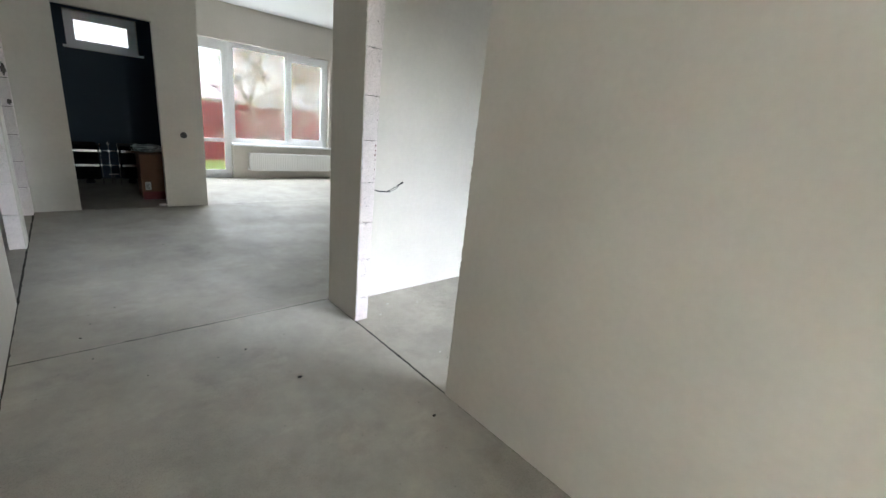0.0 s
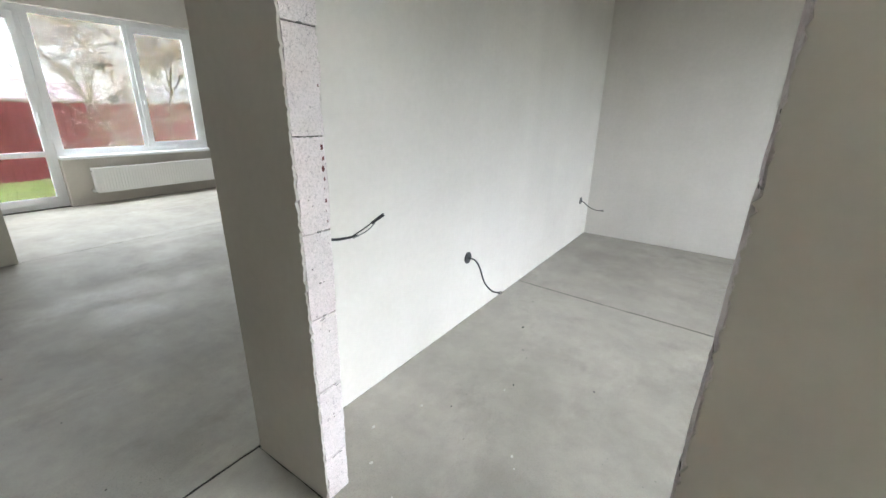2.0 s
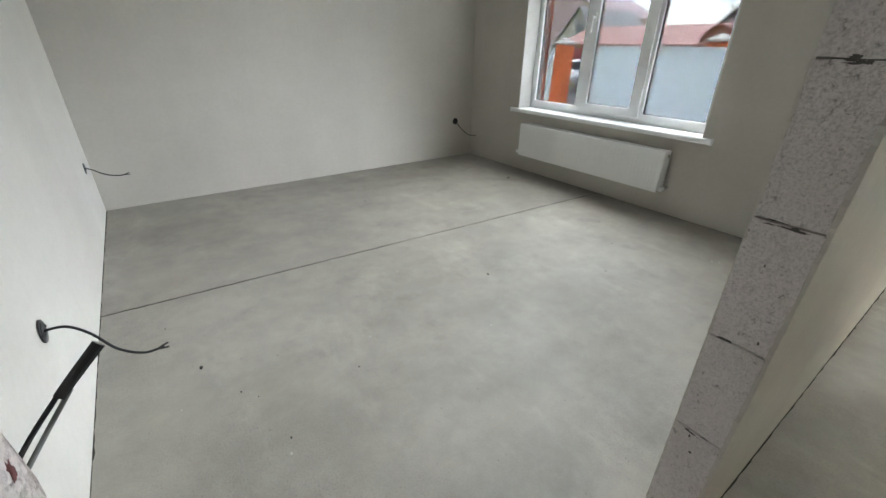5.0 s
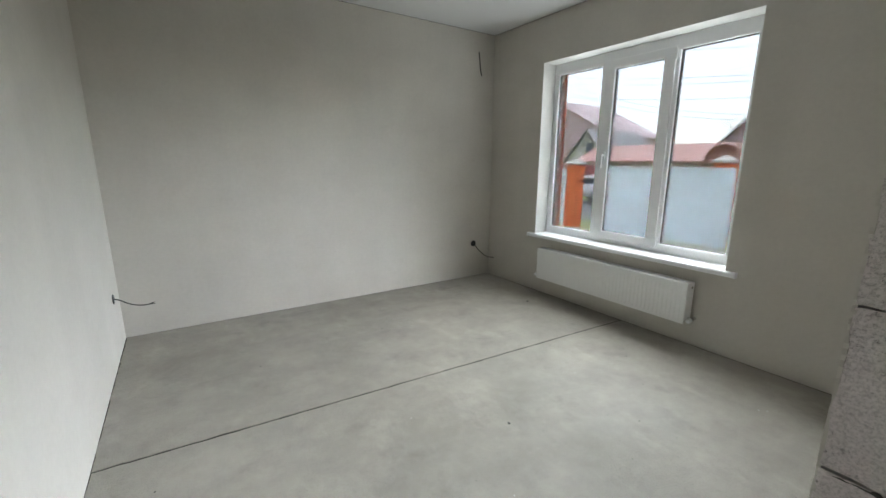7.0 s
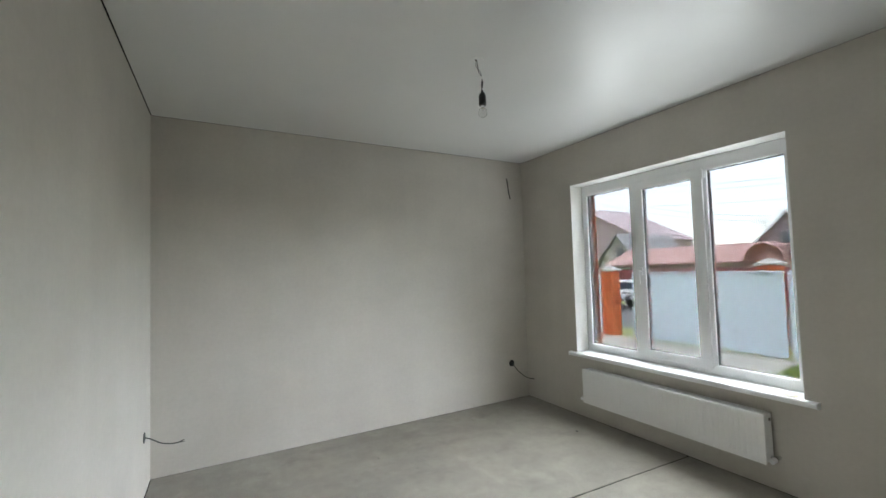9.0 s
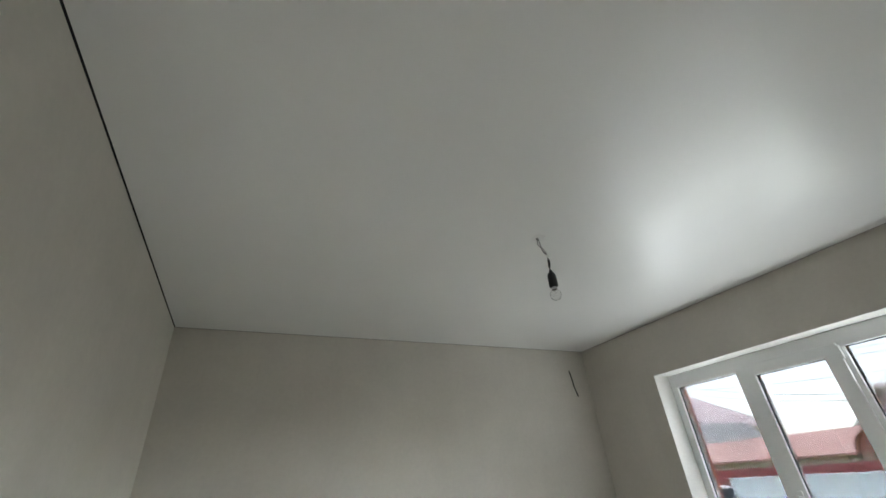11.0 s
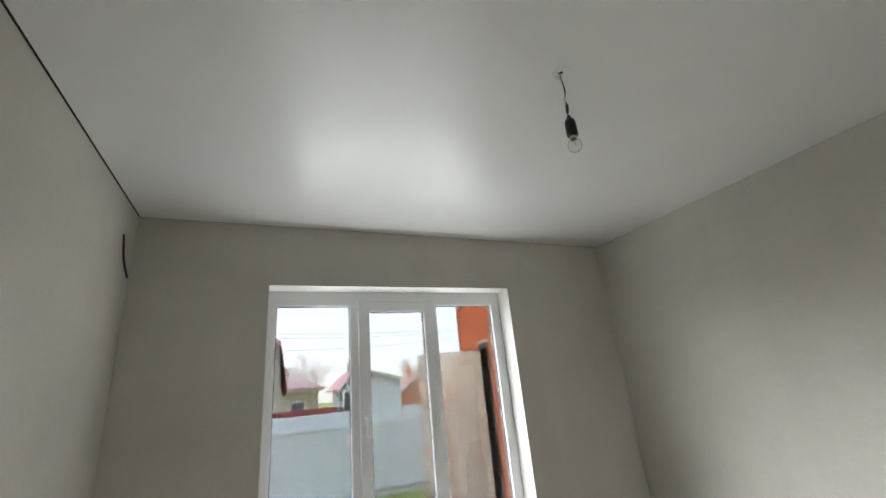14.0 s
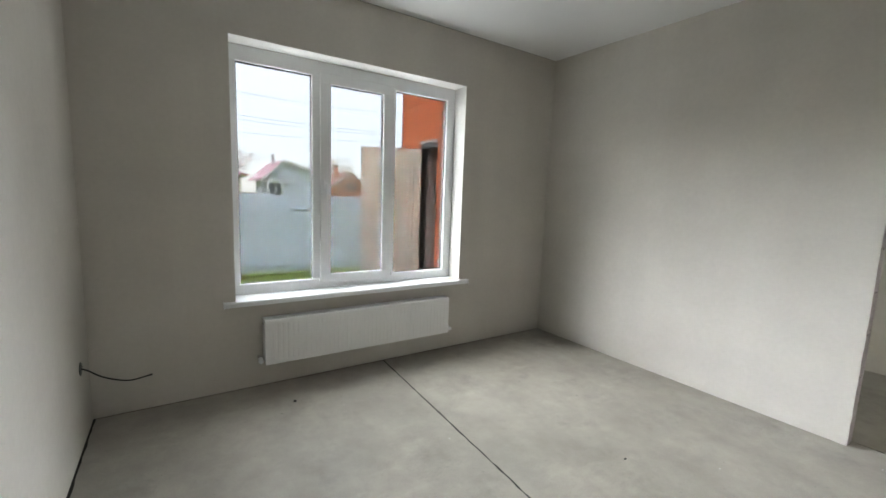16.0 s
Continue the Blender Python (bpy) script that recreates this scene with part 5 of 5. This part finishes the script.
def profile_house(outline, y0, y1, walls, roof, rim, label, slopes, wins=(), flue=None):
    """A house whose end wall has the outline (x, z); slopes: pairs of its upper corners under one roof sheet each."""
    h = root("house", label, "house", "neighbouring houses")
    part("wall", prism(bmesh.new(), outline, 1, y0, y1), walls, h)
    for (xa, za), (xb, zb) in slopes:
        part("roof_slope", prism(bmesh.new(), [(xa, za), (xb, zb), (xb, zb + 0.14), (xa, za + 0.14)], 1, y0 - 0.4, y1 + 0.45), roof, h)
        part("barge_board", prism(bmesh.new(), [(xa, za - 0.16), (xb, zb - 0.16), (xb, zb + 0.16), (xa, za + 0.16)], 1, y1 + 0.45, y1 + 0.5), rim, h)
    for a0, a1, z0, z1, m in wins:
        w = boxpart("window", (a0, y1 + 0.002, z0, a1, y1 + 0.05, z1), M_TRIM, h, 0.0, "white-framed window")
        boxpart("pane", (a0 + 0.08, y1 + 0.05, z0 + 0.08, a1 - 0.08, y1 + 0.06, z1 - 0.08), m, w)
    if flue:
        x, y, z = flue
        f = part("flue", tube(bmesh.new(), [(x, y, z - 1.2), (x, y, z)], 0.16, n=10), M_RENDER, h, "grey metal flue")
        part("flue_cap", lathe(bmesh.new(), [(0.28, z + 0.08), (0.28, z + 0.14), (0.04, z + 0.3)], x, y, 10), M_RENDER, f)
    return h


# pale house with a lopsided red roof and an open porch
profile_house([(-4.9, GZ), (-4.9, 2.7), (-6.3, 4.3), (-10.9, 3.05), (-10.9, GZ)], -50.0, -42.0, M_BLUEW, M_ROOF_PINK, M_TRIM, "pale blue house under a red metal roof",
              (((-4.1, 2.35), (-6.3, 4.4)), ((-6.3, 4.4), (-11.5, 3.0))), ((-10.7, -9.4, 0.2, 2.0, M_BLUEW),), (-5.9, -45.0, 5.0))
porch_roof = root("porch", "open porch of pale posts before the blue house", "porch")
# Dark sheet on the wall stands in for the shade inside the porch.
boxpart("opening", (-6.0, -41.98, GZ, -4.9, -41.9, 2.1), M_DARKWIN, porch_roof)
for px in (-6.05, -5.45, -4.75):
    boxpart("post", (px - 0.08, -41.6, GZ, px + 0.08, -41.44, 2.2), M_TRIM, porch_roof)
boxpart("beam", (-7.4, -41.62, 2.2, -4.5, -41.42, 2.42), M_TRIM, porch_roof)


def hip_house(x0, x1, y0, y1, eave, top, label):
    """A low block house under a hipped roof with a white eaves board."""
    h = root("house", label, "house", "neighbouring houses")
    boxpart("wall", (x0, y0, GZ, x1, y1, eave), M_LIMESTONE, h)
    boxpart("eaves_board", (x0 - 0.5, y0 - 0.5, eave, x1 + 0.5, y1 + 0.5, eave + 0.2), M_TRIM, h)
    bm = bmesh.new()
    e = [bm.verts.new((x, y, eave + 0.2)) for x, y in ((x0 - 0.6, y0 - 0.6), (x1 + 0.6, y0 - 0.6), (x1 + 0.6, y1 + 0.6), (x0 - 0.6, y1 + 0.6))]
    mx, my = (x0 + x1) / 2, (y0 + y1) / 2
    r = [bm.verts.new((mx, my - 1.0, top)), bm.verts.new((mx, my + 1.0, top))]
    for f in ((e[0], e[1], r[0]), (e[1], e[2], r[1], r[0]), (e[2], e[3], r[1]), (e[3], e[0], r[0], r[1]), (e[3], e[2], e[1], e[0])):
        bm.faces.new(f)
    part("roof", bm, M_ROOF_MAUVE, h, "mauve-red hipped metal roof")
    boxpart("edge_trim", (x0 - 0.62, y1 + 0.55, eave + 0.14, x1 + 0.62, y1 + 0.63, eave + 0.3), M_ROOF_PINK, h, 0.0, "red metal eaves trim")
    for dx, dz in ((0.4, 0.5), (1.4, 0.1)):
        c = boxpart("chimney", (mx + dx - 0.2, my - 0.2, top - 0.9, mx + dx + 0.2, my + 0.2, top + dz), M_RENDER, h)
        boxpart("chimney_cap", (mx + dx - 0.26, my - 0.26, top + dz, mx + dx + 0.26, my + 0.26, top + dz + 0.1), M_RENDER, c)
    w = boxpart("window", (x0 + 1.2, y1, 0.5, x0 + 2.5, y1 + 0.05, 1.7), M_TRIM, h, 0.0, "white-framed window")
    boxpart("pane", (x0 + 1.28, y1 + 0.05, 0.58, x0 + 2.42, y1 + 0.06, 1.62), M_DARKWIN, w)


hip_house(-2.1, 2.6, -45.0, -40.0, 2.55, 4.3, "low pale block house under a mauve hipped roof")
profile_house([(1.55, GZ), (1.95, 5.45), (4.25, 6.75), (6.55, 5.45), (6.95, GZ)], -36.0, -28.0, M_WHITEBR, M_ROOF_PINK, M_ROOF_PINK, "white block house with red-edged gambrel roof",
              (((1.3, 2.2), (1.87, 5.47)), ((1.87, 5.47), (4.25, 6.82)), ((4.25, 6.82), (6.63, 5.47)), ((6.63, 5.47), (7.2, 2.2))), ((3.9, 4.9, 3.3, 5.2, M_BLUEW),))
gable_house(4.0, 10.5, 40.0, 47.0, 1.2, 2.3, "x", M_WHITEBR, M_ROOF_MAUVE, "pale house with a mauve roof behind the trees")
gable_house(12.5, 21.0, 36.0, 44.0, 1.2, 2.2, "x", M_BLUEW, M_ROOF_GREY, "pale blue house behind the bare trees")

shed = root("canopy_shed", "long low shed with a brown-red roof and arched end", "shed")
boxpart("wall", (11.4, -27.5, GZ, 21.0, -23.0, 1.5), M_RENDER, shed)
part("roof", prism(bmesh.new(), [(-22.6, 1.45), (-22.6, 1.55), (-25.5, 2.68), (-28.0, 2.1), (-28.0, 2.0), (-25.5, 2.58)], 0, 11.3, 21.2), M_ROOF_BROWN, shed)
arc = [(10.75 + 0.95 * math.cos(math.pi * k / 12), 1.5 + 1.0 * math.sin(math.pi * k / 12)) for k in range(13)]
part("arched_canopy", prism(bmesh.new(), arc + [(a * 0.96 + 10.75 * 0.04, 1.5 + (b - 1.5) * 0.93) for a, b in arc[::-1]], 1, -27.0, -22.4), M_ROOF_BROWN, shed)
part("arch_wall", prism(bmesh.new(), arc, 1, -26.9, -22.8), M_ROOF_BROWN, shed, "brown boarded end under the arch")
boxpart("post", (9.82, -22.5, GZ, 9.92, -22.4, 1.5), M_STEEL, shed)
boxpart("post", (11.58, -22.5, GZ, 11.68, -22.4, 1.5), M_STEEL, shed)


# ---- parked car in the lane ----
def car(at, turn):
    c = thing("car", at, "white hatchback parked in the lane", "car")
    c.rotation_euler = (0, 0, radians(turn))
    side = [(-2.05, 0.35), (-2.1, 0.62), (-1.95, 0.82), (-1.1, 0.95), (-0.45, 1.42), (0.9, 1.47), (1.75, 1.05), (2.0, 0.95), (2.05, 0.4)]
    bm = prism(bmesh.new(), side, 1, -0.86, 0.86)
    for v in bm.verts:
        if v.co.z > 1.0:
            v.co.y *= 0.80
        if abs(v.co.x) > 1.9:
            v.co.y *= 0.88
    bmesh.ops.bevel(bm, geom=list(bm.edges), offset=0.07, segments=3, affect="EDGES")
    body = part("body", bm, M_CARPAINT, c, "white car body", True)
    part("windscreen", prism(bmesh.new(), [(-1.07, 0.99), (-0.50, 1.385), (-0.47, 1.40), (-1.04, 1.0)], 1, -0.66, 0.66), M_DARKWIN, c)
    for s in (-1, 1):
        bm = bmesh.new()
        prism(bm, [(-0.85, 1.0), (-0.38, 1.36), (0.85, 1.39), (1.45, 1.04)], 1, s * 0.80, s * 0.815)
        part("side_window", bm, M_DARKWIN, c)
        bm = box(bmesh.new(), -2.1, s * 0.62 - 0.15, 0.66, -1.93, s * 0.62 + 0.15, 0.80, 0.03)
        part("head_light", bm, M_LENS, c, "clear headlight")
        for x in (-1.3, 1.3):
            bm = bmesh.new()
            tube(bm, [(x, s * 0.68, 0.31), (x, s * 0.87, 0.31)], 0.31, n=20)
            w = part("wheel", bm, M_TYRE, c)
            bm = bmesh.new()
            tube(bm, [(x, s * 0.86, 0.31), (x, s * 0.885, 0.31)], 0.20, 0.17, n=16)
            part("rim", bm, M_CHROME, w)
    boxpart("grille", (-2.115, -0.45, 0.42, -2.06, 0.45, 0.60), M_BLACK, c, 0.02, "black front grille")
    boxpart("number_plate", (-2.13, -0.26, 0.36, -2.11, 0.26, 0.47), M_TRIM, c)


car((14.6, -15.3, GZ + 0.012), -115)


# ---- poles, wires, trees ----
def pole(x, y, h):
    p = root("utility_pole", "grey concrete utility pole carrying wires", "pole", "utility poles")
    part("shaft", tube(bmesh.new(), [(x, y, GZ), (x, y, GZ + h)], 0.13, 0.09, n=10), M_RENDER, p)
    boxpart("crossarm", (x - 0.05, y - 0.7, GZ + h - 0.5, x + 0.05, y + 0.7, GZ + h - 0.4), M_STEEL, p)


pole(34.0, -13.0, 8.4)
pole(-34.0, -14.0, 8.0)
for low, mid, bend in ((4.83, -1.0, 0.0085), (3.88, -0.8, 0.0058), (4.02, -1.4, 0.0060), (3.45, 1.0, 0.0064), (2.9, 3.5, 0.0187), (2.72, 3.5, 0.0175)):
    ends = (2.2, 17.5) if bend > 0.01 else (-34.0, 34.0)
    wpts = [(x, -14.0, low + bend * (x - mid) ** 2) for x in (ends[0] + (ends[1] - ends[0]) * k / 30 for k in range(31))]
    o = root("overhead_wire", "thin dark overhead wire above the lane", "wire", "overhead wires")
    part("strand", tube(bmesh.new(), wpts, 0.007, n=5), M_GREYCABLE, o)


def bare_tree(x, y, height, lean, seed, spread, depth, label, twig_r=0.005, buds=0):
    """A leafless tree: tapering limbs that fork down to thin twigs."""
    r = random.Random(seed)
    t = root("tree", label, "tree", "bare trees")
    bt, bw_, bb = bmesh.new(), bmesh.new(), bmesh.new()

    def grow(p, d, length, rad, level):
        n = 4 if level < 2 else 3
        pts = [p]
        for k in range(n):
            d = (d + Vector((r.uniform(-1, 1), r.uniform(-1, 1), r.uniform(-0.7 if level < 3 else -1.1, 0.8 if level < 3 else 0.4))) * (0.10 + 0.05 * level)).normalized()
            pts.append(pts[-1] + d * length / n)
        end = max(rad * 0.55, twig_r * 0.7)
        tube(bt if level < 3 else bw_, pts, rad, end, n=8 if level < 2 else 4 if level < 4 else 3)
        if level >= depth:
            for b in range(buds):
                c = pts[r.randrange(1, len(pts))]
                s = 0.02
                vs = [bb.verts.new(c + Vector((r.uniform(-s, s), r.uniform(-s, s), r.uniform(-s, s)))) for _ in range(3)]
                bb.faces.new(vs)
            return
        for k in range(r.randint(4, 5) if level else r.randint(6, 7)):
            i = r.randrange(1 if level else 2, len(pts))
            u = Vector((r.uniform(-1, 1), r.uniform(-1, 1), r.uniform(-0.2, 0.9))).normalized()
            grow(pts[i], (d * 0.7 + u * spread).normalized(), length * r.uniform(0.5, 0.72), end * r.uniform(0.6, 0.85), level + 1)

    d0 = Vector((lean[0], lean[1], 1)).normalized()
    grow(Vector((x, y, GZ - 0.05)), d0, height * 0.5, height * 0.0095, 0)
    part("trunk", bt, M_BARK, t, "pale trunk and limbs", True)
    part("crown", bw_, M_TWIG, t, "bare brown twigs")
    if buds:
        part("buds", bb, M_BUD, t, "yellowish opening buds")
    else:
        bb.free()


bare_tree(3.35, 14.3, 5.6, (-0.25, 0.0), 3, 0.95, 6, "leaning pale-barked bare tree with dense fine twigs", 0.0045)
bare_tree(4.25, 14.6, 6.0, (0.10, 0.05), 8, 0.8, 6, "bare tree with yellowish opening buds", 0.0045, 3)
bare_tree(1.2, 18.8, 7.0, (0.05, 0.1), 11, 0.7, 5, "tall bare tree behind the red fence", 0.007)
bare_tree(5.2, 19.6, 8.0, (-0.05, 0.1), 17, 0.7, 5, "tall bare tree with yellow buds behind the red fence", 0.008, 3)
bare_tree(8.4, 18.5, 7.0, (0.0, 0.1), 21, 0.75, 5, "tall bare tree behind the red fence", 0.007)
bare_tree(-2.0, 21.0, 8.0, (0.0, 0.1), 25, 0.7, 5, "tall bare tree behind the red fence", 0.008)
def thicket(x0, x1, y0, y1, count, seed, top, label):
    """Fine bare undergrowth beyond the fence: countless thin crossing twigs."""
    r = random.Random(seed)
    bm = bmesh.new()
    for i in range(count):
        x, y = r.uniform(x0, x1), r.uniform(y0, y1)
        z = GZ + r.uniform(0.8, top) * r.uniform(0.6, 1.0)
        d = Vector((r.uniform(-1, 1), r.uniform(-0.6, 0.6), r.uniform(-0.3, 1.1))).normalized()
        p = Vector((x, y, z))
        pts = [p]
        for k in range(3):
            d = (d + Vector((r.uniform(-1, 1), r.uniform(-1, 1), r.uniform(-0.7, 0.7))) * 0.3).normalized()
            pts.append(pts[-1] + d * r.uniform(0.2, 0.5))
        tube(bm, pts, r.uniform(0.005, 0.010), 0.003, n=3)
    ob = mesh_ob("undergrowth", bm, M_TWIG)
    tagged(ob, label, "undergrowth", kind="stuff")


thicket(-4.0, 11.0, 17.5, 23.0, 3000, 5, 6.5, "pale brown bare twigs beyond the dark red fence")
thicket(2.3, 5.6, 13.4, 15.0, 520, 9, 4.2, "tangle of pale bare twigs in front of the fence")
bare_tree(-1.6, -44.0, 7.0, (0.0, 0.1), 31, 0.6, 4, "small bare tree among the far houses", 0.015)
bare_tree(17.5, -44.0, 7.5, (0.0, 0.1), 33, 0.6, 4, "small bare tree among the far houses", 0.015)
bare_tree(-11.8, -40.0, 5.5, (0.0, 0.1), 35, 0.6, 4, "small bare tree among the far houses", 0.015)
